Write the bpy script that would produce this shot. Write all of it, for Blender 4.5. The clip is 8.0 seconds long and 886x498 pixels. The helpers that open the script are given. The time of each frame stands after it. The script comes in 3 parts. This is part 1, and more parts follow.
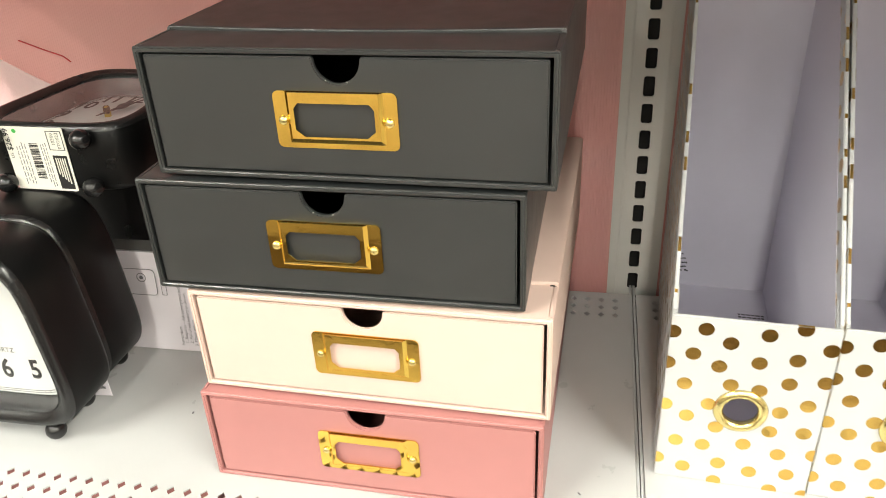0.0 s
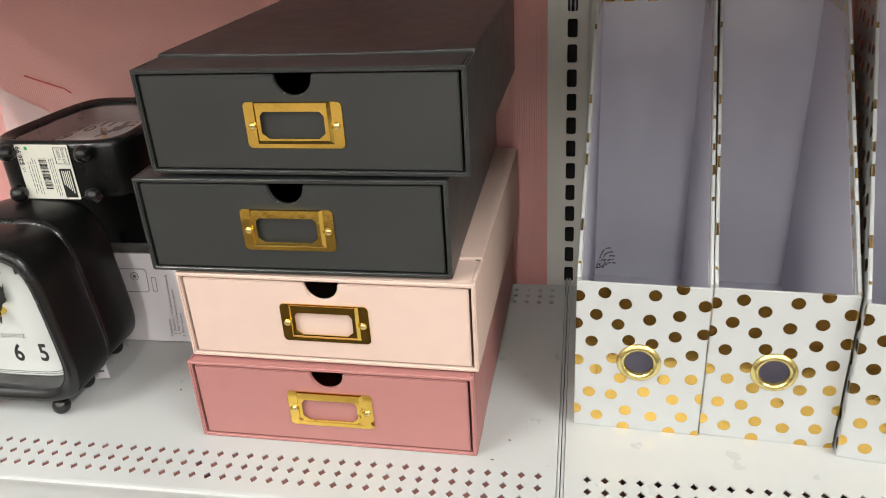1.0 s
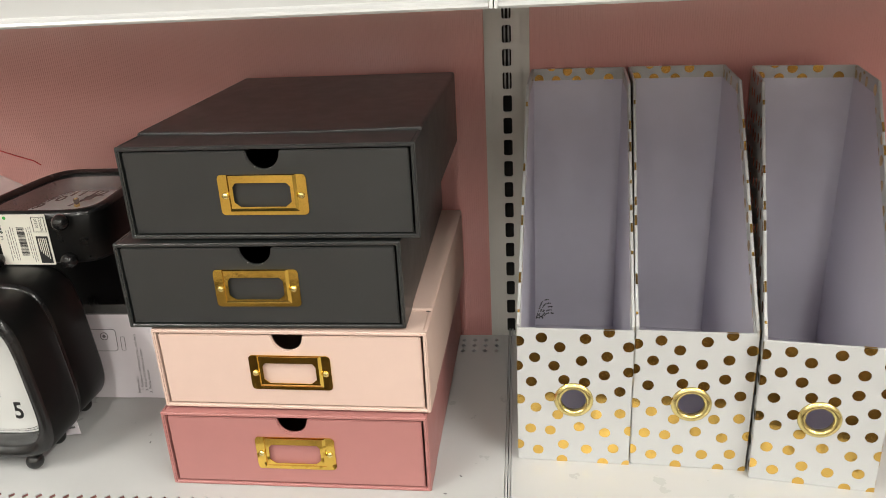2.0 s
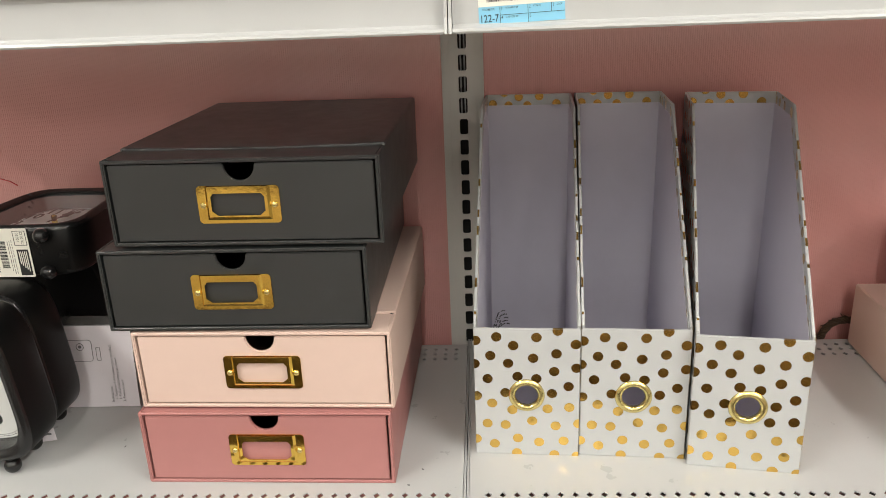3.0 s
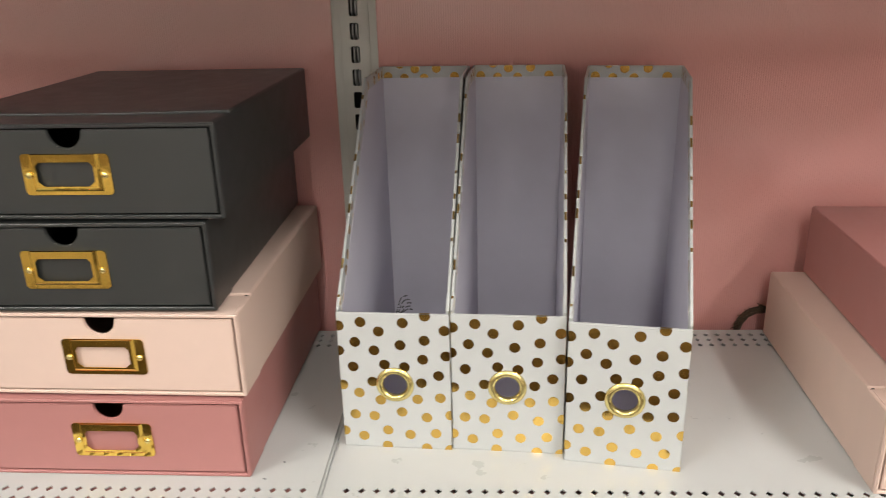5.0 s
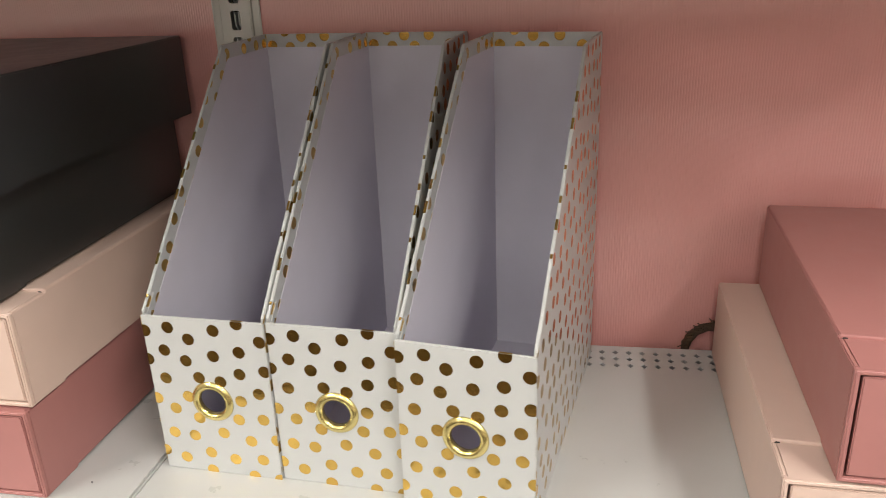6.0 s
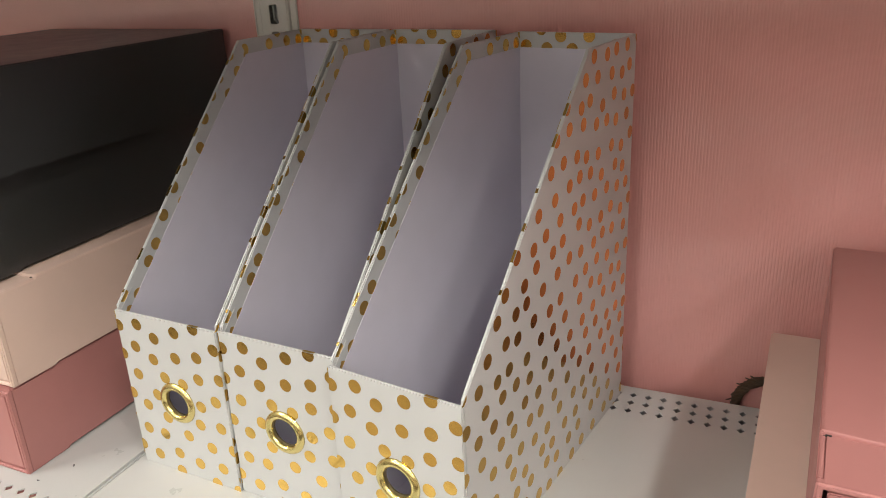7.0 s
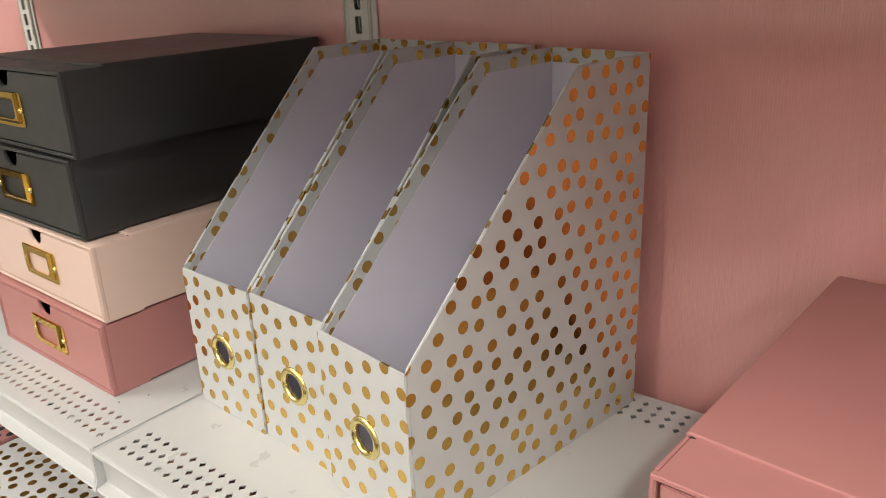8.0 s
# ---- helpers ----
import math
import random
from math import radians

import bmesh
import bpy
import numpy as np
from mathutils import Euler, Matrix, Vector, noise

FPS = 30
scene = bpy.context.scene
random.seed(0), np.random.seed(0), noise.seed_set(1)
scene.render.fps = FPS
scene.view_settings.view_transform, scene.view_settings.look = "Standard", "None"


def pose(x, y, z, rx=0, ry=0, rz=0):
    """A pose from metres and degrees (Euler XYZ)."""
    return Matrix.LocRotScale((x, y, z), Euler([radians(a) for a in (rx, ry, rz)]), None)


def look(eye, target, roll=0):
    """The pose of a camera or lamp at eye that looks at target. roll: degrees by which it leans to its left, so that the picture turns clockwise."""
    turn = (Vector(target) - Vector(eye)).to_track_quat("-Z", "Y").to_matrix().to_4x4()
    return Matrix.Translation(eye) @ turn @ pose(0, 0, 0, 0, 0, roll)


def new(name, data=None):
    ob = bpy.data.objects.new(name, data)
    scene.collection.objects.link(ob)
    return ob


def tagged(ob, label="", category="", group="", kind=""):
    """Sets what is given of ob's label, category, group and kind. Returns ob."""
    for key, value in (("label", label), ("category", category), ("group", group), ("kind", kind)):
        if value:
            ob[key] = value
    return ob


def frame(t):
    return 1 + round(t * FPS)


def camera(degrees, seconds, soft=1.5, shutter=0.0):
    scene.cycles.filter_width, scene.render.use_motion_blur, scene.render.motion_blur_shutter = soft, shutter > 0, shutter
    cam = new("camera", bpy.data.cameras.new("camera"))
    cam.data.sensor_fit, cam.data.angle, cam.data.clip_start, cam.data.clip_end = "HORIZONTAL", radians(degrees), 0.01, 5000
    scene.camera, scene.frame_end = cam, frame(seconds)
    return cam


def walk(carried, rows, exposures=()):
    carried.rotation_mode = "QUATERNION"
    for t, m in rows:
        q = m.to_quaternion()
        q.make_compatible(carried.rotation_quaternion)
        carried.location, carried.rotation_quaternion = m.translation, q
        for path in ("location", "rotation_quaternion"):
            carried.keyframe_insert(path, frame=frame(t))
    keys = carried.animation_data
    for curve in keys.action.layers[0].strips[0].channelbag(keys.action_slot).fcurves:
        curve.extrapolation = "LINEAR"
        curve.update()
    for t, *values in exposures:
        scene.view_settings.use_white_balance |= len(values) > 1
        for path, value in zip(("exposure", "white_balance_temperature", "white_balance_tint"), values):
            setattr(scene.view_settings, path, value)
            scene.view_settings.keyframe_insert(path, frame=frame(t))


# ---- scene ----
cam = camera(59.3, 8.0, soft=0.55, shutter=0.25)
PATH = [
    (0, (-0.0455, -0.3226, 1.4216), (-0.3252, 0.9825, 0.6895), -2.8),
    (0.5, (-0.0178, -0.3892, 1.4216), (-0.293, 0.9316, 0.7169), -3.2),
    (1, (0.0095, -0.4285, 1.433), (-0.2496, 0.9146, 0.7656), -3.6),
    (1.5, (0.0175, -0.4554, 1.449), (-0.1946, 0.9176, 0.828), -3.5),
    (2, (0.0172, -0.4973, 1.4604), (-0.141, 0.9062, 0.8935), -3.0),
    (3.5, (0.0253, -0.5769, 1.4543), (-0.0386, 0.8593, 0.9551), -2.1),
    (4, (0.0274, -0.5815, 1.4505), (-0.0306, 0.8521, 0.9437), -2.0),
    (4.5, (0.0518, -0.5628, 1.4414), (-0.007, 0.8694, 0.9285), -1.9),
    (5, (0.14, -0.5116, 1.4284), (0.0642, 0.9144, 0.9018), -1.5),
    (6.5, (0.4062, -0.3209, 1.3828), (0.0093, 1.04, 0.828), -2.7),
    (7, (0.4658, -0.28, 1.3873), (-0.1167, 1.0141, 0.8364), -2.7),
    (7.5, (0.5473, -0.2629, 1.3896), (-0.2267, 0.9342, 0.8562), -2.7),
    (8, (0.6198, -0.2598, 1.3919), (-0.2765, 0.8532, 0.8691), -2.5),
]
EXPOSURES = [(0.0, 0.73, 6600, 7), (0.15, 0.58, 6550, 5), (0.35, 0.25, 6300, 3), (0.6, 0.18, 6150, 2), (1.0, 0.14, 6250, 9), (1.5, 0.14, 6400, 12), (2.0, 0.03, 6500, 11), (3.5, -0.06, 6550, 11),
             (5.0, 0.0, 6500, 11), (6.5, -0.02, 6650, 12), (8.0, -0.03, 6650, 12)]
walk(cam, [(t, look(eye, target, roll)) for t, eye, target, roll in PATH], EXPOSURES)

# ---- light: a shop with rows of ceiling strip lights over the aisle ----
world = bpy.data.worlds.new("world")
scene.world = world
world.use_nodes = True
world.node_tree.nodes["Background"].inputs[0].default_value = (1.0, 0.95, 0.9, 1)
world.node_tree.nodes["Background"].inputs[1].default_value = 0.12


def strip_lamp(x, y, power):
    lamp = bpy.data.lights.new("ceiling_strip", "AREA")
    lamp.shape, lamp.size, lamp.size_y = "RECTANGLE", 0.18, 2.3
    lamp.energy, lamp.color = power, (1.0, 0.985, 0.905)
    ob = new("ceiling_strip", lamp)
    ob.matrix_world = pose(x, y, 3.57, 0, 0, 0)
    return ob


STRIPS = [(-1.9, -1.8, 100), (1.95, -1.8, 120)] + [(x, -3.6, 66) for x in (-3.4, 0.0, 3.4)] + [(-5.2, -7.6, 120), (-1.8, -7.6, 48), (1.8, -7.6, 48), (5.2, -7.6, 115)]
STRIPS += [(-5.6, -12.0, 140), (0.0, -12.0, 90), (5.6, -12.0, 135)] + [(x, -16.5, 170) for x in (-3.0, 3.0)]
for lx, ly, lp in STRIPS:
    strip_lamp(lx, ly, lp)

# ---- materials ----


def material(name, color, rough=0.5, metal=0.0, vary=0.06, scale=30.0, bump=0.0, bump_scale=200.0, coat=0.0, stretch=(1, 1, 1), spec=0.5, emit=None, dent=0.0):
    m = bpy.data.materials.new(name)
    m.use_nodes = True
    nt = m.node_tree
    b = nt.nodes["Principled BSDF"]
    b.inputs["Base Color"].default_value = (*color, 1)
    b.inputs["Roughness"].default_value = rough
    b.inputs["Metallic"].default_value = metal
    b.inputs["Coat Weight"].default_value = coat
    b.inputs["Specular IOR Level"].default_value = spec
    if emit:
        b.inputs["Emission Color"].default_value = (*emit[:3], 1)
        b.inputs["Emission Strength"].default_value = emit[3]
    coord = nt.nodes.new("ShaderNodeTexCoord")
    mp = nt.nodes.new("ShaderNodeMapping")
    mp.inputs["Scale"].default_value = stretch
    nt.links.new(coord.outputs["Object"], mp.inputs["Vector"])
    if vary:
        n1 = nt.nodes.new("ShaderNodeTexNoise")
        n1.inputs["Scale"].default_value, n1.inputs["Detail"].default_value = scale, 6.0
        nt.links.new(mp.outputs[0], n1.inputs["Vector"])
        n2 = nt.nodes.new("ShaderNodeTexNoise")
        n2.inputs["Scale"].default_value, n2.inputs["Detail"].default_value = scale * 0.13, 3.0
        nt.links.new(mp.outputs[0], n2.inputs["Vector"])
        add = nt.nodes.new("ShaderNodeMath")
        add.operation = "ADD"
        nt.links.new(n1.outputs["Fac"], add.inputs[0])
        nt.links.new(n2.outputs["Fac"], add.inputs[1])
        ramp = nt.nodes.new("ShaderNodeMapRange")
        ramp.inputs["From Min"].default_value, ramp.inputs["From Max"].default_value = 0.6, 1.4
        ramp.inputs["To Min"].default_value, ramp.inputs["To Max"].default_value = 1 - vary, 1 + vary
        nt.links.new(add.outputs[0], ramp.inputs["Value"])
        hsv = nt.nodes.new("ShaderNodeHueSaturation")
        hsv.inputs["Color"].default_value = (*color, 1)
        nt.links.new(ramp.outputs[0], hsv.inputs["Value"])
        nt.links.new(hsv.outputs[0], b.inputs["Base Color"])
        rr = nt.nodes.new("ShaderNodeMapRange")
        rr.inputs["From Min"].default_value, rr.inputs["From Max"].default_value = 0.6, 1.4
        rr.inputs["To Min"].default_value, rr.inputs["To Max"].default_value = rough * 0.85, min(1.0, rough * 1.15)
        nt.links.new(add.outputs[0], rr.inputs["Value"])
        nt.links.new(rr.outputs[0], b.inputs["Roughness"])
    if bump:
        n3 = nt.nodes.new("ShaderNodeTexNoise")
        n3.inputs["Scale"].default_value, n3.inputs["Detail"].default_value = bump_scale, 4.0
        nt.links.new(mp.outputs[0], n3.inputs["Vector"])
        bp = nt.nodes.new("ShaderNodeBump")
        bp.inputs["Strength"].default_value, bp.inputs["Distance"].default_value = bump, 0.001
        nt.links.new(n3.outputs["Fac"], bp.inputs["Height"])
        nt.links.new(bp.outputs[0], b.inputs["Normal"])
        if dent:
            n4 = nt.nodes.new("ShaderNodeTexNoise")
            n4.inputs["Scale"].default_value, n4.inputs["Detail"].default_value = 16.0, 2.0
            nt.links.new(mp.outputs[0], n4.inputs["Vector"])
            b2 = nt.nodes.new("ShaderNodeBump")
            b2.inputs["Strength"].default_value, b2.inputs["Distance"].default_value = dent, 0.006
            nt.links.new(n4.outputs["Fac"], b2.inputs["Height"])
            nt.links.new(b2.outputs[0], bp.inputs["Normal"])
    return m


M = {
    "panel": material("pink_ribbed_panel", (0.69, 0.328, 0.31), 0.15, 0, 0.03, 6.0, coat=0.5, spec=0.9),
    "steel": material("white_powder_coat", (0.45, 0.455, 0.453), 0.3, 0, 0.025, 40, 0.05, 900),
    "post": material("grey_white_enamel", (0.66, 0.645, 0.61), 0.34, 0, 0.04, 40, 0.05, 700),
    # near-black; also stands for shade in the post channel and the cover creases
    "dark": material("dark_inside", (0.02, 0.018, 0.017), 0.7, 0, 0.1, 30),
    "charcoal": material("charcoal_paper", (0.0195, 0.0215, 0.022), 0.36, 0, 0.08, 60, 0.06, 1400, spec=0.85, dent=0.06),
    "blush": material("blush_paper", (0.585, 0.435, 0.375), 0.5, 0, 0.03, 60, 0.05, 1400, spec=0.4, dent=0.25),
    "rose": material("rose_paper", (0.375, 0.163, 0.154), 0.45, 0, 0.04, 60, 0.05, 1400, spec=0.45, dent=0.18),
    "brass": material("brass_sheet", (0.84, 0.57, 0.12), 0.08, 1.0, 0.05, 120, 0.16, 40),
    "foil": material("gold_foil", (0.75, 0.485, 0.125), 0.13, 1.0, 0.08, 200, 0.05, 300),
    "white_paper": material("white_paper", (0.455, 0.462, 0.463), 0.42, 0, 0.02, 60, 0.08, 1200, spec=0.45, dent=0.25),
    "lavender": material("lavender_lining", (0.575, 0.555, 0.635), 0.5, 0, 0.03, 50, 0.06, 1000, dent=0.25),
    "black": material("black_enamel", (0.008, 0.008, 0.0085), 0.26, 0, 0.1, 50, 0.03, 600),
    "satin": material("black_satin", (0.005, 0.005, 0.005), 0.3, 0, 0.1, 50, 0.04, 900, spec=0.2),
    "dial": material("white_dial", (0.66, 0.66, 0.64), 0.5, 0, 0.03, 40),
    "ink": material("black_ink", (0.012, 0.012, 0.012), 0.6, 0, 0.1, 90),
    "grey_ink": material("grey_ink", (0.16, 0.155, 0.165), 0.6, 0, 0.1, 90),
    "leaflet": material("leaflet_paper", (0.74, 0.70, 0.74), 0.5, 0, 0.03, 40, 0.05, 800, dent=0.4),
    "label": material("label_paper", (0.76, 0.74, 0.66), 0.5, 0, 0.03, 60),
    "blue": material("blue_sticker", (0.22, 0.53, 0.72), 0.45, 0, 0.03, 60),
    "red": material("red_plastic", (0.55, 0.02, 0.02), 0.4, 0, 0.05, 90),
    "green": material("green_sticker", (0.05, 0.42, 0.07), 0.5, 0, 0.05, 90),
    "vine": material("brown_vine", (0.06, 0.032, 0.016), 0.75, 0, 0.4, 160, 0.6, 300),
    "floor": material("store_floor", (0.34, 0.31, 0.28), 0.3, 0, 0.12, 3, 0.03, 50),
    "ceiling": material("ceiling_tile", (0.75, 0.74, 0.72), 0.8, 0, 0.05, 8),
    "far": material("far_goods", (0.80, 0.77, 0.73), 0.7, 0, 0.3, 3),
    # next three: tones of the unseen blocks added for foil and brass to reflect
    "aisle": material("dark_reflect_block", (0.10, 0.082, 0.066), 0.6, 0, 0.5, 4),
    "shade": material("brown_reflect_block", (0.22, 0.185, 0.155), 0.6, 0, 0.5, 4),
    "pale_block": material("pale_reflect_block", (0.80, 0.79, 0.76), 0.6, 0, 0.4, 5),
    "eyelet": material("pale_brass", (0.83, 0.70, 0.30), 0.24, 1.0, 0.05, 90, 0.03, 200),
    "lamp": material("lamp_diffuser", (0.9, 0.9, 0.88), 0.5, 0, 0, emit=(1.0, 0.985, 0.905, 4.0)),
    "bulb_rim": material("lamp_frame", (0.7, 0.7, 0.7), 0.5, 0, 0.03),
}


def clear_plastic(name, rough, alpha):
    m = bpy.data.materials.new(name)
    m.use_nodes = True
    nt = m.node_tree
    b = nt.nodes["Principled BSDF"]
    b.inputs["Base Color"].default_value = (0.85, 0.86, 0.88, 1)
    b.inputs["Roughness"].default_value = rough
    b.inputs["Alpha"].default_value = alpha
    n = nt.nodes.new("ShaderNodeTexNoise")
    n.inputs["Scale"].default_value = 60
    bp = nt.nodes.new("ShaderNodeBump")
    bp.inputs["Strength"].default_value, bp.inputs["Distance"].default_value = 0.4, 0.002
    nt.links.new(n.outputs["Fac"], bp.inputs["Height"])
    nt.links.new(bp.outputs[0], b.inputs["Normal"])
    return m


def clear_pane(name):
    m = bpy.data.materials.new(name)
    m.use_nodes = True
    nt = m.node_tree
    nt.nodes.remove(nt.nodes["Principled BSDF"])
    mix, fr = nt.nodes.new("ShaderNodeMixShader"), nt.nodes.new("ShaderNodeFresnel")
    tr, gl = nt.nodes.new("ShaderNodeBsdfTransparent"), nt.nodes.new("ShaderNodeBsdfGlossy")
    fr.inputs["IOR"].default_value = 1.7
    gl.inputs["Roughness"].default_value = 0.03
    for a, c in ((fr.outputs[0], mix.inputs[0]), (tr.outputs[0], mix.inputs[1]), (gl.outputs[0], mix.inputs[2]), (mix.outputs[0], nt.nodes["Material Output"].inputs[0])):
        nt.links.new(a, c)
    return m


M["plastic"] = clear_plastic("clear_plastic", 0.25, 0.34)
M["pane"] = clear_pane("clock_pane")
M["hem"] = clear_plastic("smoky_film", 0.2, 0.35)
M["hem"].node_tree.nodes["Principled BSDF"].inputs["Base Color"].default_value = (0.12, 0.115, 0.11, 1)

# ---- mesh helpers ----


def finish(name, bm, mat, smooth=False):
    me = bpy.data.meshes.new(name)
    bmesh.ops.recalc_face_normals(bm, faces=bm.faces)
    bm.to_mesh(me)
    bm.free()
    me.materials.append(M[mat])
    if smooth:
        me.shade_smooth()
    return me


def part(name, bm, mat, parent, label="", smooth=False, m=None):
    ob = new(name, finish(name, bm, mat, smooth))
    ob.parent = parent
    if m is not None:
        ob.matrix_basis = m
    if label:
        ob["label"] = label
    return ob


def thing(name, m, label, category, group="", kind=""):
    ob = new(name)
    ob.empty_display_size = 0.02
    ob.matrix_basis = m
    return tagged(ob, label, category, group, kind)


def add_box(bm, x0, x1, y0, y1, z0, z1, bevel=0.0):
    r = bmesh.ops.create_cube(bm, size=1.0)
    for v in r["verts"]:
        v.co = Vector(((x0 + x1) / 2 + v.co.x * (x1 - x0), (y0 + y1) / 2 + v.co.y * (y1 - y0), (z0 + z1) / 2 + v.co.z * (z1 - z0)))
    if bevel:
        edges = list({e for v in r["verts"] for e in v.link_edges})
        bmesh.ops.bevel(bm, geom=edges, offset=bevel, segments=2, affect="EDGES", clamp_overlap=True)
    return bm


def box(x0, x1, y0, y1, z0, z1, bevel=0.0):
    return add_box(bmesh.new(), x0, x1, y0, y1, z0, z1, bevel)


def plate(outer, holes, y0, y1, plane="xz", bm=None):
    """A flat sheet with holes, from outlines in a plane, between two depths."""
    bm = bm or bmesh.new()

    def at(p, d):
        return (p[0], d, p[1]) if plane == "xz" else (p[0], p[1], d) if plane == "xy" else (d, p[0], p[1])
    edges = []
    for loop in (outer, *holes):
        vs = [bm.verts.new(at(p, y0)) for p in loop]
        edges += [bm.edges.new((vs[i], vs[(i + 1) % len(vs)])) for i in range(len(vs))]
    fill = bmesh.ops.triangle_fill(bm, edges=edges, use_beauty=True, use_dissolve=False)
    faces = [g for g in fill["geom"] if isinstance(g, bmesh.types.BMFace)]
    if y1 != y0:
        ext = bmesh.ops.extrude_face_region(bm, geom=faces, use_keep_orig=True)
        vs = [g for g in ext["geom"] if isinstance(g, bmesh.types.BMVert)]
        d = y1 - y0
        bmesh.ops.translate(bm, verts=vs, vec=(0, d, 0) if plane == "xz" else (0, 0, d) if plane == "xy" else (d, 0, 0))
    return bm


def circle(cx, cy, r, n=24, a0=0.0):
    return [(cx + r * math.cos(a0 + 2 * math.pi * i / n), cy + r * math.sin(a0 + 2 * math.pi * i / n)) for i in range(n)]


def round_rect(x0, x1, y0, y1, r, n=5):
    pts = []
    for cx, cy, a in ((x1 - r, y1 - r, 0), (x0 + r, y1 - r, 90), (x0 + r, y0 + r, 180), (x1 - r, y0 + r, 270)):
        pts += [(cx + r * math.cos(radians(a + 90 * i / n)), cy + r * math.sin(radians(a + 90 * i / n))) for i in range(n + 1)]
    return pts


def lathe(profile, n=32, axis="z", closed=False):
    """A turned body from (radius, height) pairs."""
    bm = bmesh.new()
    rings = []
    for r, h in profile:
        ring = []
        for i in range(n):
            a = 2 * math.pi * i / n
            p = (r * math.cos(a), r * math.sin(a), h)
            ring.append(bm.verts.new(p if axis == "z" else (p[0], p[2], p[1])))
        rings.append(ring)
    pairs = list(zip(rings, rings[1:])) + ([(rings[-1], rings[0])] if closed else [])
    for a, b in pairs:
        for i in range(n):
            bm.faces.new((a[i], a[(i + 1) % n], b[(i + 1) % n], b[i]))
    return bm


def loft(sections, cap=True):
    """A skin over outlines of equal length."""
    bm = bmesh.new()
    rings = [[bm.verts.new(p) for p in s] for s in sections]
    for a, b in zip(rings, rings[1:]):
        n = len(a)
        for i in range(n):
            bm.faces.new((a[i], a[(i + 1) % n], b[(i + 1) % n], b[i]))
    if cap:
        bm.faces.new(rings[0])
        bm.faces.new(rings[-1])
    return bm


def ball(r, m=(0, 0, 0), seg=16):
    bm = bmesh.new()
    bmesh.ops.create_uvsphere(bm, u_segments=seg, v_segments=seg // 2 + 2, radius=r)
    bmesh.ops.translate(bm, verts=bm.verts, vec=m)
    return bm


def tube(points, r, n=8):
    bm = bmesh.new()
    pts = [Vector(p) for p in points]
    rings = []
    for i, p in enumerate(pts):
        d = (pts[min(i + 1, len(pts) - 1)] - pts[max(i - 1, 0)]).normalized()
        q = d.to_track_quat("Z", "Y")
        rings.append([bm.verts.new(p + q @ Vector((r * math.cos(2 * math.pi * k / n), r * math.sin(2 * math.pi * k / n), 0))) for k in range(n)])
    for a, b in zip(rings, rings[1:]):
        for k in range(n):
            bm.faces.new((a[k], a[(k + 1) % n], b[(k + 1) % n], b[k]))
    bm.faces.new(rings[0])
    bm.faces.new(rings[-1])
    return bm


def words(name, text, size, mat, parent, m, label="", bold=0.0, squeeze=1.0):
    """Lettering as a thin mesh, flat in its own xy plane."""
    cu = bpy.data.curves.new(name, "FONT")
    cu.body, cu.size, cu.align_x, cu.align_y, cu.offset, cu.extrude = text, size, "CENTER", "CENTER", bold, 0.00004
    cu.resolution_u = 3
    tmp = bpy.data.objects.new(name, cu)
    scene.collection.objects.link(tmp)
    me = bpy.data.meshes.new_from_object(tmp.evaluated_get(bpy.context.evaluated_depsgraph_get()))
    bpy.data.objects.remove(tmp)
    me.materials.clear()
    me.materials.append(M[mat])
    me.transform(Matrix.Diagonal((squeeze, 1, 1, 1)))
    ob = new(name, me)
    ob.parent = parent
    ob.matrix_basis = m
    if label:
        ob["label"] = label
    return ob


# ---- the shop round the display ----
WALL_Y, DECK, LIP, TOP_LIP = 0.385, 1.0, 0.0, 1.418


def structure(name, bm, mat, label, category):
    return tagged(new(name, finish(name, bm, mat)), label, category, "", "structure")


structure("floor", box(-9, 9, -19, 0.6, -0.1, 0.0), "floor", "polished brown store floor", "floor")
structure("ceiling", box(-9, 9, -19, 0.6, 3.6, 3.7), "ceiling", "off-white shop ceiling above the aisle", "ceiling")
structure("wall_west", box(-9.1, -9, -19, 0.6, 0, 3.6), "far", "plain far end of the aisle", "wall")
structure("wall_east", box(9, 9.1, -19, 0.6, 0, 3.6), "far", "plain far end of the aisle", "wall")
structure("wall_south", box(-9, 9, -19.1, -19, 0, 3.6), "far", "plain far side of the shop", "wall")
structure("wall_north", box(-9, 9, 0.5, 0.6, 0, 3.6), "far", "plain wall behind the shelving", "wall")
# three unseen blocks behind the camera, added to shape reflections and block far light
structure("reflect_block_low", box(-6, 6, -2.6, -1.45, 0, 0.36), "aisle", "unseen low dark block, added for dark reflections in the foil", "wall")
structure("reflect_block_mid", box(-6, 6, -2.6, -1.8, 0.36, 0.78), "pale_block", "unseen pale block, added for bright reflections in the brass", "wall")
structure("reflect_block_upper", box(-6, 6, -2.6, -1.85, 0.78, 1.15), "shade", "unseen brown block, added to dim reflections and far light", "wall")


def ribbed_panel(x0, x1):
    """Fluted vinyl sheet: fine rounded upright ribs 2.6 mm apart on a flat board."""
    bm = box(x0, x1, WALL_Y + 0.0012, WALL_Y + 0.008, 0.12, 2.2)
    last = None
    for i in range(int((x1 - x0) / 0.0026)):
        for u, h in ((0.0, 0.0), (0.16, 0.00014), (0.42, 0.00021), (0.58, 0.00021), (0.84, 0.00014)):
            pair = [bm.verts.new((x0 + (i + u) * 0.0026, WALL_Y + 0.0005 - h, z)) for z in (0.12, 2.2)]
            if last:
                bm.faces.new((last[0], pair[0], pair[1], last[1]))
            last = pair
    return bm


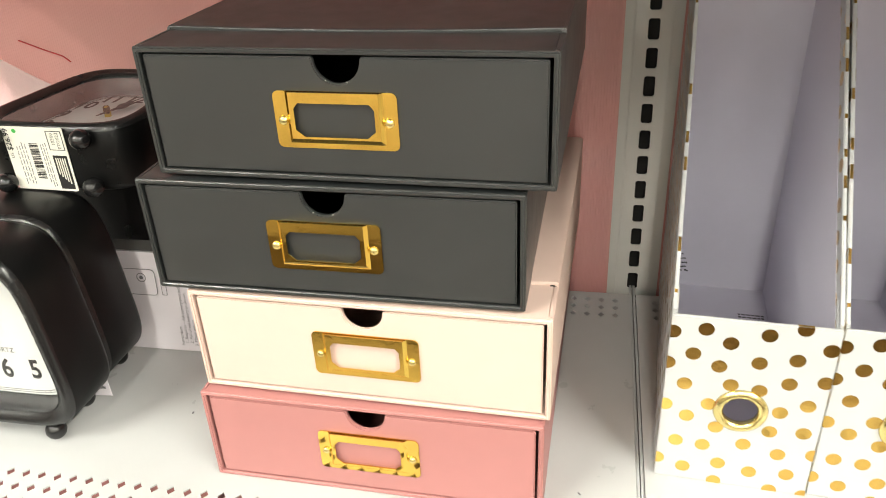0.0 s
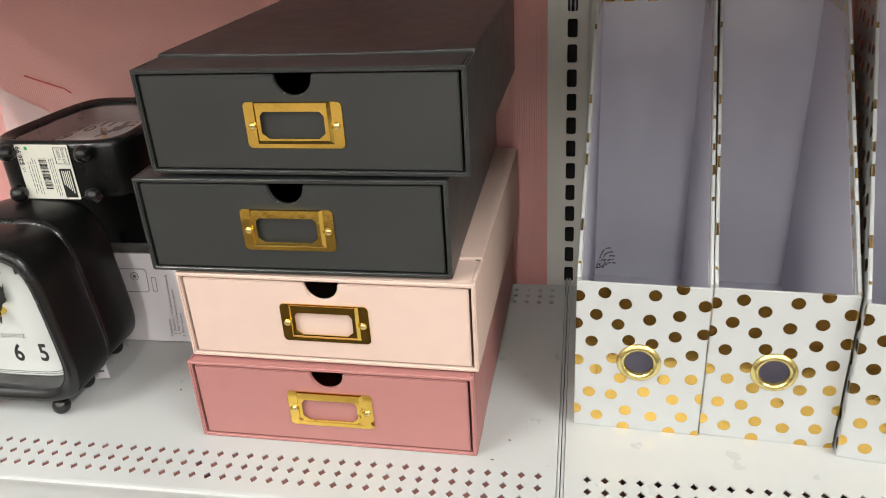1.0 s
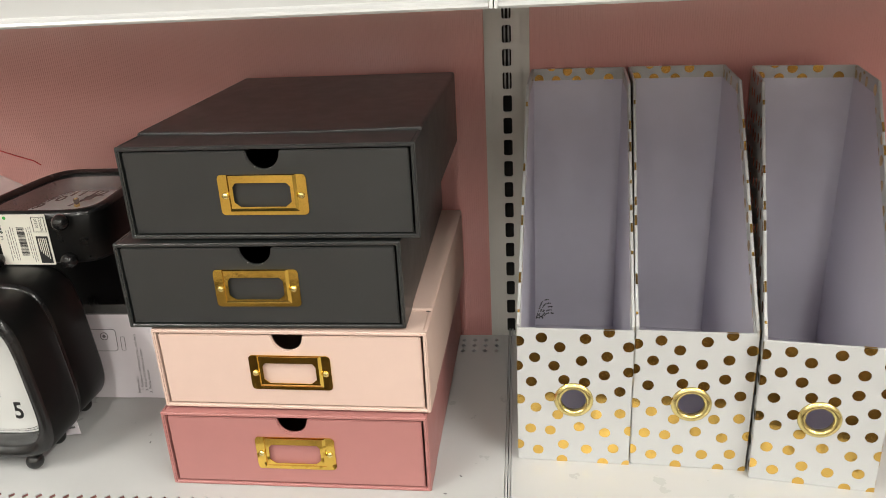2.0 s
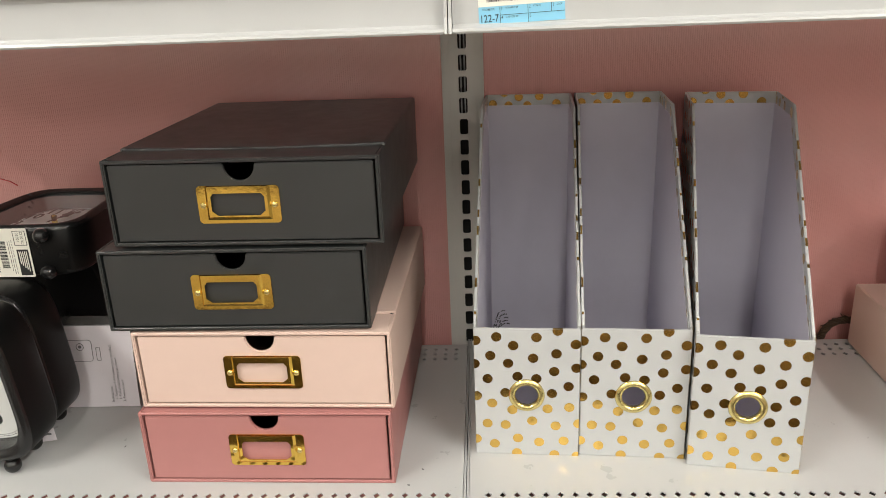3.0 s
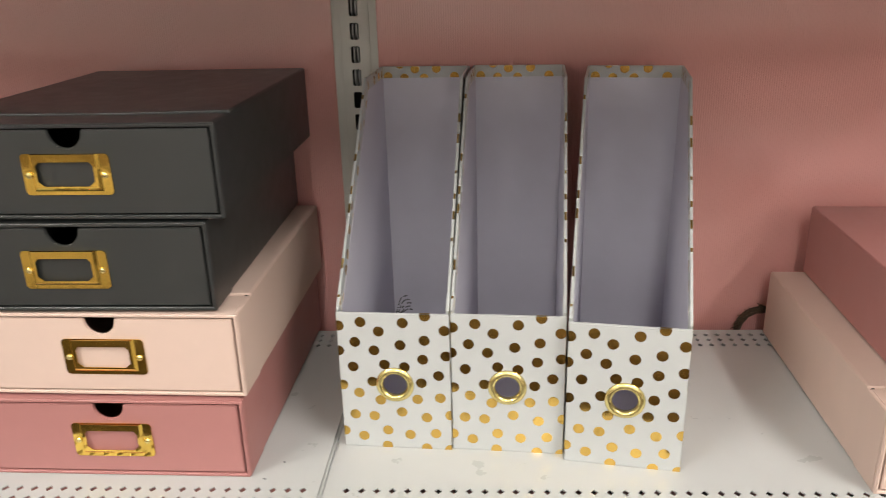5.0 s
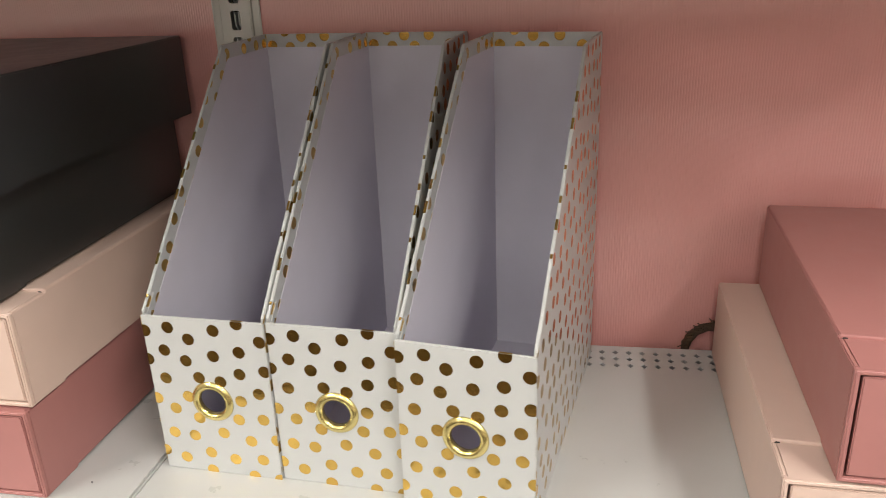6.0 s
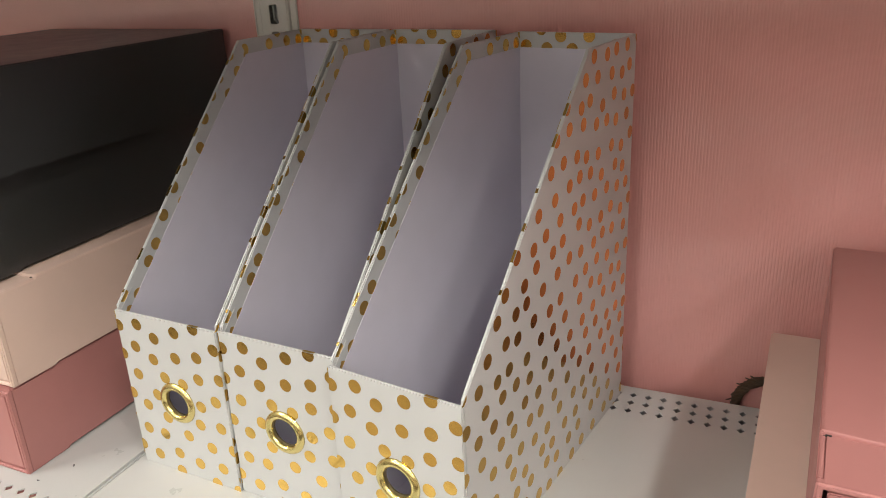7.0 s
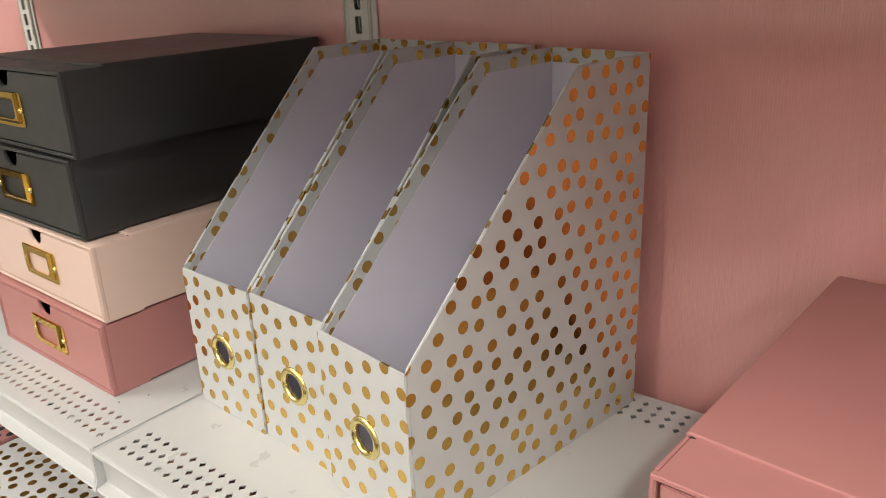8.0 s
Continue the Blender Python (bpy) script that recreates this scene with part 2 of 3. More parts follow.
for px0, px1, nm in ((-1.52, -0.7955, "back_panel_1"), (-0.7485, -0.0235, "back_panel_2"), (0.0235, 0.7485, "back_panel_3"), (0.7955, 1.52, "back_panel_4")):
    structure(nm, ribbed_panel(px0, px1), "panel", "pink fluted vinyl back panel of the shelving", "back panel")
for lx, ly, lp in STRIPS:
    fixture = thing("ceiling_light", pose(lx, ly, 3.6), "long white strip light on the shop ceiling", "ceiling light", "strip lights over the aisle")
    part("frame", plate(round_rect(-0.13, 0.13, -1.2, 1.2, 0.01, 2), [round_rect(-0.1, 0.1, -1.17, 1.17, 0.01, 2)], -0.035, 0.0, "xy"), "bulb_rim", fixture)
    part("diffuser", box(-0.1, 0.1, -1.17, 1.17, -0.012, -0.004), "lamp", fixture, "glowing white diffuser")

# ---- shelving ----


def post(x):
    ob = thing("upright_post", pose(x, WALL_Y, 0), "grey-white steel upright with a column of slots", "upright post", "shelf uprights", "structure")
    bm = bmesh.new()
    for x0, x1 in ((-0.0150, -0.0050), (0.0050, 0.0150)):
        add_box(bm, x0, x1, -0.0055, -0.004, 0.05, 2.2)
    z = 0.5 + 0.0039
    while z < 2.1:
        add_box(bm, -0.0050, 0.0050, -0.0055, -0.004, z, z + 0.0069)
        # filled corners round off the slots
        for sx in (-1, 1):
            for zc, sz in ((z, -1), (z + 0.0069, 1)):
                tri = ((sx * 0.0050, zc), (sx * 0.0036, zc), (sx * 0.0042, zc + sz * 0.0007), (sx * 0.0050, zc + sz * 0.0014))
                a = [bm.verts.new((p, -0.0055, q)) for p, q in tri]
                b = [bm.verts.new((p, -0.004, q)) for p, q in tri]
                bm.faces.new(a)
                bm.faces.new(b)
                for i in range(4):
                    bm.faces.new((a[i], a[(i + 1) % 4], b[(i + 1) % 4], b[i]))
        z += 0.0254
    add_box(bm, -0.0050, 0.0050, -0.0055, -0.004, 0.05, 0.5)
    part("face", bm, "post", ob)
    for s in (-1, 1):
        bm = bmesh.new()
        add_box(bm, min(s * 0.0150, s * 0.0165), max(s * 0.0150, s * 0.0165), -0.0052, 0.03, 0.05, 2.2, 0.0006)
        add_box(bm, min(s * 0.0165, s * 0.0248), max(s * 0.0165, s * 0.0248), -0.0014, -0.0002, 0.05, 2.2, 0.0005)
        add_box(bm, min(s * 0.0232, s * 0.0250), max(s * 0.0232, s * 0.0250), -0.0026, -0.0012, 0.05, 2.2, 0.0006)
        part("flange", bm, "post", ob)
    # near-black sheet behind the slots: the channel's shade put into its colour
    part("channel_shade_back", box(-0.0150, 0.0150, 0.026, 0.03, 0.05, 2.2), "dark", ob)
    return ob


for px in (-0.772, 0.0, 0.772):
    post(px)

PITCH_X, PITCH_Y, HOLE_X, HOLE_Y = 0.01335, 0.0131, 0.0034, 0.0041


def add_cells(bm, centres, z, px, py):
    for cx, cy in centres:
        c = [bm.verts.new((cx + sx * px / 2, cy + sy * py / 2, z)) for sx, sy in ((-1, -1), (1, -1), (1, 1), (-1, 1))]
        d = [bm.verts.new((cx + sx * HOLE_X, cy + sy * HOLE_Y, z)) for sx, sy in ((0, -1), (1, 0), (0, 1), (-1, 0))]
        for i in range(4):
            j = (i + 1) % 4
            bm.faces.new((c[i], c[j], d[i]))
            bm.faces.new((c[j], d[j], d[i]))
        low = [bm.verts.new(v.co + Vector((0, 0, -0.0012))) for v in d]
        for i in range(4):
            j = (i + 1) % 4
            bm.faces.new((d[i], d[j], low[j], low[i]))


def quad(bm, x0, x1, y0, y1, z):
    bm.faces.new([bm.verts.new(p) for p in ((x0, y0, z), (x1, y0, z), (x1, y1, z), (x0, y1, z))])


def shelf(x0, x1, z, label, first_x, step, group="display shelves"):
    """A steel shelf from x0 to x1 whose deck top is at z; the first hole of each row is at first_x."""
    ob = thing("shelf", pose(0, 0, z), label, "shelf", group, "structure")
    bm = bmesh.new()
    back = 0.357
    rows_f = [0.019 + i * PITCH_Y for i in range(3)]
    rows_b = [0.3435 - i * PITCH_Y for i in range(3)]
    n = int((x1 - x0 - 0.04) / PITCH_X)
    xs = [first_x + step * k * PITCH_X for k in range(n)]
    lo, hi = min(xs) - PITCH_X / 2, max(xs) + PITCH_X / 2
    yf0, yf1 = rows_f[0] - PITCH_Y / 2, rows_f[-1] + PITCH_Y / 2
    yb0, yb1 = rows_b[-1] - PITCH_Y / 2, rows_b[0] + PITCH_Y / 2
    add_cells(bm, [(x, y) for x in xs for y in rows_f + rows_b], 0.0, PITCH_X, PITCH_Y)
    for a, b, c, d in ((x0 + 0.003, x1 - 0.003, 0.0035, yf0), (x0 + 0.003, x1 - 0.003, yf1, yb0), (x0 + 0.003, x1 - 0.003, yb1, back),
                       (x0 + 0.003, lo, yf0, yf1), (hi, x1 - 0.003, yf0, yf1), (x0 + 0.003, lo, yb0, yb1), (hi, x1 - 0.003, yb0, yb1)):
        quad(bm, a, b, c, d, 0.0)
    # rolled front lip, flared face, end and back flanges
    prof = [(0.0035, 0.0), (0.0012, -0.0006), (0.0, -0.0025), (0.0004, -0.0055), (0.005, -0.0075), (0.0065, -0.010), (0.0065, -0.0345), (0.0045, -0.0358), (-0.0030, -0.0372), (-0.0042, -0.0390), (-0.003, -0.0405), (0.012, -0.0405)]
    rings = [[bm.verts.new((x, y, zz)) for y, zz in prof] for x in (x0 + 0.003, x1 - 0.003)]
    for i in range(len(prof) - 1):
        bm.faces.new((rings[0][i], rings[1][i], rings[1][i + 1], rings[0][i + 1]))
    for x in (x0 + 0.003, x1 - 0.003):
        bm.faces.new([bm.verts.new(p) for p in ((x, 0.004, 0), (x, back, 0), (x, back, -0.03), (x, 0.008, -0.038))])
    bm.faces.new([bm.verts.new(p) for p in ((x0 + 0.003, back, 0), (x1 - 0.003, back, 0), (x1 - 0.003, back, -0.03), (x0 + 0.003, back, -0.03))])
    bmesh.ops.remove_doubles(bm, verts=bm.verts, dist=0.00005)
    part("deck", bm, "steel", ob)
    for s, x in ((1, x0), (-1, x1)):
        xa, xb = (x + 0.0004, x + 0.0026) if s > 0 else (x - 0.0026, x - 0.0004)
        part("end_bracket", plate([(-0.0055, -0.040), (0.37, -0.058), (0.381, -0.05), (0.381, -0.004), (0.02, -0.0015), (0.0015, -0.0015), (-0.0012, -0.004), (-0.0012, -0.03)], [], xa, xb, "yz"), "steel", ob)
        # the bracket's hooks reach down inside the slots of the upright
        hx = x + s * 0.0022
        for k in range(5):
            top = -0.042 - 0.0254 * k
            part("hook", plate([(0.383, top), (0.396, top), (0.396, top - 0.016), (0.391, top - 0.020), (0.383, top - 0.012)], [], hx - 0.0008, hx + 0.0008, "yz"), "steel", ob)
    return ob


W = 0.772
shelf(-W, 0, DECK, "white powder-coated steel shelf with diamond perforations", -0.0172, -1)
shelf(0, W, DECK, "white powder-coated steel shelf with diamond perforations", 0.0208, 1)
upper_left = shelf(-W, 0, TOP_LIP + 0.0405, "white steel upper shelf with a glossy front lip", -0.0172, -1)
upper_right = shelf(0, W, TOP_LIP + 0.0405, "white steel upper shelf with a blue stock sticker on its lip", 0.0208, 1)
shelf(-W, 0, 0.62, "white steel lower shelf under the display", -0.0172, -1)
shelf(0, W, 0.62, "white steel lower shelf under the display", 0.0208, 1)

# ---- sleeve boxes with a drawer ----
BOX_W, BOX_D, BOX_H, BAND = 0.2415, 0.302, 0.0785, 0.041


def soften(bm, size):
    """Rounds the hard edges of a sheet."""
    bmesh.ops.dissolve_limit(bm, angle_limit=0.02, verts=bm.verts, edges=bm.edges)
    hard = [e for e in bm.edges if len(e.link_faces) == 2 and e.calc_face_angle(0) > 1]
    bmesh.ops.bevel(bm, geom=hard, offset=size, segments=2, affect="EDGES", clamp_overlap=True)


def label_holder(parent, cx, cz, y):
    """Stamped brass holder: flat tabs and foot strip, a raised frame with a clipped window, two rivets."""
    h = part("label_holder", bmesh.new(), "brass", parent, "shiny brass label holder")
    bm = bmesh.new()
    w, t = 0.0362, 0.0168
    win = [(-0.0208, 0.0105), (-0.0235, 0.0072), (-0.0235, -0.0052), (-0.0185, -0.0092), (0.0185, -0.0092), (0.0235, -0.0052), (0.0235, 0.0072), (0.0208, 0.0105)]
    # base sheet under the raised frame, cut away in the middle
    plate(round_rect(-w, w, -t, t, 0.0035, 4), [[(-0.0268, 0.0145), (-0.0268, -0.0112), (0.0268, -0.0112), (0.0268, 0.0145)]], -0.0011, -0.0003, bm=bm)
    plate([(-0.0262, t - 0.0002), (-0.0262, -0.0105), (0.0262, -0.0105), (0.0262, t - 0.0002)], [win], -0.0034, -0.0027, bm=bm)
    for a, b in (((-0.0262, t - 0.0002), (-0.0262, -0.0105)), ((0.0262, -0.0105), (0.0262, t - 0.0002)), ((-0.0262, -0.0105), (0.0262, -0.0105))):
        ox = -0.0022 if a[0] == b[0] < 0 else 0.0022 if a[0] == b[0] else 0.0
        oz = -0.0032 if a[1] == b[1] else 0.0
        e0 = (a[0] + (ox if ox else math.copysign(0.0022, a[0])), a[1] + (oz if oz else (-0.0032 if a[1] < 0 else 0)))
        e1 = (b[0] + (ox if ox else math.copysign(0.0022, b[0])), b[1] + (oz if oz else (-0.0032 if b[1] < 0 else 0)))
        bm.faces.new([bm.verts.new(p) for p in ((a[0], -0.0034, a[1]), (b[0], -0.0034, b[1]), (e1[0], -0.0011, e1[1]), (e0[0], -0.0011, e0[1]))])
    bmesh.ops.translate(bm, verts=bm.verts, vec=(cx, y, cz))
    me = finish("label_holder", bm, "brass")
    h.data = me
    for s in (-1, 1):
        r = lathe([(0.0, -0.0019), (0.0014, -0.0018), (0.0025, -0.0012), (0.0029, -0.0004), (0.0029, 0.0006)], 14, "y")
        bmesh.ops.translate(r, verts=r.verts, vec=(cx + s * 0.0312, y - 0.0011, cz - 0.0005))
        part("rivet", r, "eyelet", h, "domed pale brass rivet", True)
    return h


def drawer_box(m, mat, label, group, lid_shift=0.0):
    ob = thing("drawer_box", m, label, "storage box", group)
    w, d, hgt, t = BOX_W, BOX_D, BOX_H, 0.0034
    lift = 0.0016
    # front rim, then the lower front strip and the raised cover behind it
    rim_d = 0.004
    bm = plate(round_rect(0, w, 0, hgt - 0.0008, 0.0012, 2), [round_rect(t, w - t, t, hgt - t - 0.0008, 0.0004, 1)], 0.0, rim_d)
    rim = [e for e in bm.edges if abs(e.verts[0].co.y) < 1e-6 and abs(e.verts[1].co.y) < 1e-6 and e.calc_face_angle(0) > 1]
    bmesh.ops.bevel(bm, geom=rim, offset=0.0011, segments=3, affect="EDGES")
    part("front_rim", bm, mat, ob)
    part("top_strip", box(t, w - t, rim_d, BAND + 0.002, hgt - t - 0.0008, hgt - 0.0008), mat, ob)
    part("bottom_strip", box(t, w - t, rim_d, BAND + 0.002, 0.0, t), mat, ob)
    flank = [(rim_d, 0.0), (BAND, 0.0), (BAND + 0.0015, 0.0018), (d, 0.0018), (d, hgt + lift - 0.0004), (BAND, hgt + lift - 0.0004), (BAND - 0.0004, hgt - 0.0008), (rim_d, hgt - 0.0008)]
    for x0 in (0.0, w - t):
        bm = plate(flank, [], x0, x0 + t, "yz")
        soften(bm, 0.0008)
        part("side_panel", bm, mat, ob)
    # the cover bows forward and sags a little along its front fold
    fold = []
    for i in range(17):
        u = i / 16
        x, bow = t * 0.5 + u * (w - t), math.sin(math.pi * u)
        y0, z1 = BAND - 0.0035 * bow, hgt + lift - 0.0009 * bow
        ym, zm = (y0 + d) / 2, hgt + lift - 0.0016 * bow
        fold.append([(x, y0, hgt - t), (x, y0, z1 - 0.0009), (x, y0 + 0.0003, z1 - 0.0003), (x, y0 + 0.0009, z1), (x, ym, zm), (x, d, hgt + lift), (x, d, hgt - t)])
    part("top_panel", loft(fold), mat, ob)
    # corner creases as near-black bars, the shade in the fold given as colour
    for x0, x1 in ((0.0015, 0.0055), (w - 0.0055, w - 0.0015)):
        part("crease", box(x0, x1, BAND - 0.0013, BAND + 0.0002, hgt - 0.0012, hgt - 0.0004), "dark", ob, "small crease at the cover's corner, its shade put in dark")
    part("bottom_panel", box(t * 0.5, w - t * 0.5, BAND, d, 0.0016, t + 0.0012, 0.0006), mat, ob)
    part("back_panel", box(0.0006, w - 0.0006, d - t, d - 0.0001, 0.003, hgt, 0.0006), mat, ob)
    # the drawer: cut-out front panel and a tray behind it
    g = t + 0.0020
    r = 0.0134
    cx = w / 2
    top = hgt - t - 0.0021
    arc = [(cx + r * math.cos(radians(a)), top - 0.0015 + r * math.sin(radians(a))) for a in range(0, -181, -12)]
    outline = [(g, t + 0.001), (w - g, t + 0.001), (w - g, top - 0.001), (w - g - 0.001, top)] + [(cx + r + 0.0012, top)] + arc + [(cx - r - 0.0012, top), (g + 0.001, top), (g, top - 0.001)]
    bm = plate(outline, [], 0.0012, 0.0042)
    edges = [e for e in bm.edges if len(e.link_faces) == 2 and abs(e.verts[0].co.y - 0.0012) < 1e-5 and abs(e.verts[1].co.y - 0.0012) < 1e-5 and e.calc_face_angle(0) > 1]
    bmesh.ops.bevel(bm, geom=edges, offset=0.0008, segments=2, affect="EDGES")
    front = part("drawer_front", bm, mat, ob, "drawer front with a thumb notch")
    inside = "dark" if mat == "charcoal" else mat
    part("tray_base", box(g + 0.001, w - g - 0.001, 0.0042, d - 0.008, t + 0.002, t + 0.0045), inside, ob)
    part("tray_side", box(g + 0.001, g + 0.0035, 0.0042, d - 0.008, t + 0.0045, top - 0.004), inside, ob)
    part("tray_side", box(w - g - 0.0035, w - g - 0.001, 0.0042, d - 0.008, t + 0.0045, top - 0.004), inside, ob)
    part("tray_back", box(g + 0.0035, w - g - 0.0035, d - 0.0105, d - 0.008, t + 0.0045, top - 0.004), inside, ob)
    if mat == "charcoal":
        for a in (-121, -66):
            c = Vector((cx + r * math.cos(radians(a)), 0.0012, top - 0.0015 + r * math.sin(radians(a))))
            bit = ball(0.00034, c, 6)
            part("torn_fleck", bit, "label", front, "pale torn paper fleck")
    label_holder(front, w / 2 + lid_shift, hgt * 0.475, 0.0012)
    return ob


GREY = "charcoal grey paper drawer box with brass label holder, "
STACK = "stacked drawer boxes beside the clocks"
drawer_box(pose(-0.3090, 0.0665, 1.0, 0, 0, -1.0), "rose", "dusty rose paper-covered drawer box standing on the shelf", STACK)
drawer_box(pose(-0.3055, 0.0735, 1.0797, 0, 0, -1.5), "blush", "pale blush paper-covered drawer box on a rose one", STACK)
drawer_box(pose(-0.3225, 0.0725, 1.1598, 0, 0, -0.4), "charcoal", GREY + "resting askew", STACK, -0.002)
drawer_box(pose(-0.3058, 0.0762, 1.2402, 0, 0, -1.2), "charcoal", GREY + "topmost", STACK, -0.003)
SIDE = "drawer boxes beside the magazine files"
drawer_box(pose(0.4668, 0.045, 1.0, 0, 0, -1.8), "blush", "pale blush paper-covered drawer box standing on the shelf", SIDE)
drawer_box(pose(0.4965, 0.044, 1.0797, 0, 0, -3.0), "rose", "dusty rose paper-covered drawer box lying on a blush one", SIDE)

# ---- magazine files ----
FILE_W, FILE_D, FILE_H, FRONT_H, FLAT, WALL_T = 0.1015, 0.271, 0.319, 0.1388, 0.093, 0.0026
DOT_R = 0.0050
# rows of foil dots on the front, fractions of the width from one edge and of the height from the foot
FRONT_DOTS = [(0.215, 0.945), (0.373, 0.88), (0.59, 0.945), (0.787, 0.996), (0.018, 0.916), (0.156, 0.8), (0.324, 0.742), (0.56, 0.785), (0.777, 0.822), (0.955, 0.895),
              (0.005, 0.735), (0.126, 0.618), (0.412, 0.64), (0.59, 0.625), (0.758, 0.684), (0.965, 0.713), (0.294, 0.509), (0.738, 0.509), (0.895, 0.567), (0.02, 0.48),
              (0.166, 0.422), (0.36, 0.371), (0.698, 0.385), (0.905, 0.4), (0.117, 0.255), (0.294, 0.247), (0.551, 0.284), (0.777, 0.247), (0.994, 0.269), (0.008, 0.124),
              (0.412, 0.138), (0.619, 0.109), (0.856, 0.124), (0.185, 0.087), (0.402, 0.015), (0.768, 0.007), (0.984, 0.0)]


def clip_poly(poly, a, b):
    """The part of a polygon on the left of the line a-b."""
    def side(p):
        return (b[0] - a[0]) * (p[1] - a[1]) - (b[1] - a[1]) * (p[0] - a[0])
    out = []
    for i, p in enumerate(poly):
        q = poly[(i + 1) % len(poly)]
        sp, sq = side(p), side(q)
        if sp >= 0:
            out.append(p)
        if (sp > 0 > sq) or (sp < 0 < sq):
            k = sp / (sp - sq)
            out.append((p[0] + k * (q[0] - p[0]), p[1] + k * (q[1] - p[1])))
    return out


def dots(bm, centres, bound, place, r=DOT_R):
    """Flat foil dots, cut off at the convex outline bound (counter-clockwise)."""
    for cx, cy in centres:
        poly = circle(cx, cy, r, 20)
        for i, a in enumerate(bound):
            poly = clip_poly(poly, a, bound[(i + 1) % len(bound)])
            if len(poly) < 3:
                break
        else:
            if len(poly) >= 3:
                bm.faces.new([bm.verts.new(place(p)) for p in poly])


def scatter(x0, x1, y0, y1, seed, gap=0.0212):
    """Uneven staggered rows, like the printed paper."""
    rnd = random.Random(seed)
    out = []
    j, y = 0, y0
    while y < y1:
        i, x = 0, x0 + (0.5 * gap if j % 2 else 0)
        while x < x1:
            wave = 0.0042 * math.sin(31 * x + 17 * y)
            out.append((x + rnd.uniform(-0.0036, 0.0036) + 0.12 * (y - y0), y + wave + rnd.uniform(-0.0034, 0.0034)))
            x += gap
        j, y = j + 1, y + gap * 0.86
    return out


def magazine_file(m, label):
    ob = thing("magazine_file", m, label, "magazine file", "row of three magazine files")
    w, d, h, f, t = FILE_W, FILE_D, FILE_H, FRONT_H, WALL_T
    side = [(0.0, 0.0), (d, 0.0), (d, h), (d - FLAT, h), (0.0, f)]
    ez = 0.0675
    ex = 0.0505
    rh = 0.0118
    bm = plate([(0, 0), (w, 0), (w, f), (0, f)], [circle(ex, ez, rh, 28)], 0.0, t)
    corner = [e for e in bm.edges if e.calc_face_angle(0) > 1 and max((v.co.x - ex) ** 2 + (v.co.z - ez) ** 2 for v in e.verts) > (rh + 0.001) ** 2]
    bmesh.ops.bevel(bm, geom=corner, offset=0.0007, segments=2, affect="EDGES")
    part("front_panel", bm, "white_paper", ob)
    part("back_panel", box(t, w - t, d - t, d, 0, h), "white_paper", ob)
    part("base", box(t, w - t, t, d - t, 0.0004, t), "lavender", ob)
    for x0 in (0.0, w - t):
        bm = plate([(t, 0.0), *side[1:4], (t, f + t * (h - f) / (d - FLAT))], [], x0, x0 + t, "yz")
        soften(bm, 0.0007)
        part("side_panel", bm, "white_paper", ob)
    # lining: lavender sheets on the inner faces, stopping short of the folded-over edge
    c = 0.0125
    sl = Vector((d - FLAT, h - f)).normalized()
    nx, nz = sl.y * c, -sl.x * c
    e = 0.0003
    inner = [(t, t), (d - t, t), (d - t, h - c), (d - FLAT + nx * 0.75, h - c), (t, f + (nz - 0.006)), ]
    for x0, x1 in ((t, t + e), (w - t - e, w - t)):
        part("lining", plate(inner, [], x0, x1, "yz"), "lavender", ob, "smooth lavender lining")
    part("lining", box(t + e, w - t - e, d - t - e, d - t, t, h - c), "lavender", ob, "smooth lavender lining")
    part("lining", plate([(t + e, t), (w - t - e, t), (w - t - e, f - 0.004), (t + e, f - 0.004)], [circle(ex, ez, rh, 28)], t, t + e), "lavender", ob, "smooth lavender lining")
    # where the wrap folds over the front corners
    for x0 in (t + e, w - t - 3 * e):
        fold = [(t + 0.0002, f - 0.014), (t + 0.0145, f + 0.0115), (t + 0.0002, f - 0.0025)]
        part("corner_fold", plate(fold, [], x0, x0 + 2 * e, "yz"), "white_paper", ob, "white paper fold in the corner")
    # gold foil dots
    k = 0.00012
    bm = bmesh.new()
    front = [(0, 0), (w, 0), (w, f), (0, f)]
    dots(bm, [(u * w, v * 0.1375) for u, v in FRONT_DOTS if (u * w - ex) ** 2 + (v * 0.1375 - ez) ** 2 > (rh + 0.003) ** 2], front, lambda p: (p[0], -k, p[1]))
    sc = scatter(-0.02, d + 0.02, -0.01, h + 0.02, 5)
    dots(bm, sc, side, lambda p: (w + k, p[0], p[1]))
    lside = [(d - y, z) for y, z in reversed(side)]
    dots(bm, scatter(-0.02, d + 0.02, -0.01, h + 0.02, 9), lside, lambda p: (-k, d - p[0], p[1]))
    # on the folded-over strips inside
    for x, s, seed in ((t + k, 1, 21), (w - t - k, -1, 22)):
        strip = [(t, f + 0.0015), (t, f + nz - 0.006), (d - FLAT + nx * 0.75, h - c), (d - FLAT, h)]
        dots(bm, scatter(-0.02, d, f - 0.03, h + 0.02, seed), strip, lambda p, x=x: (x, p[0], p[1]))
        dots(bm, [(d - b, h - a) for b, a in ((0.009, 0.0085), (0.027, 0.008), (0.053, 0.0078), (0.087, 0.0085), (0.001, 0.001), (0.040, -0.002))], [(d - FLAT + nx * 0.75, h - c), (d - t, h - c), (d - t, h), (d - FLAT, h)], lambda p, x=x: (x, p[0], p[1]))
    dots(bm, [(u * w, h - a) for u, a in ((0.22, -0.0025), (0.39, 0.0028), (0.63, 0.0024), (0.085, 0.011), (0.27, 0.0128), (0.49, 0.013), (0.83, 0.0112))], [(t, h - c), (w - t, h - c), (w - t, h), (t, h)], lambda p: (p[0], d - t - k, p[1]))
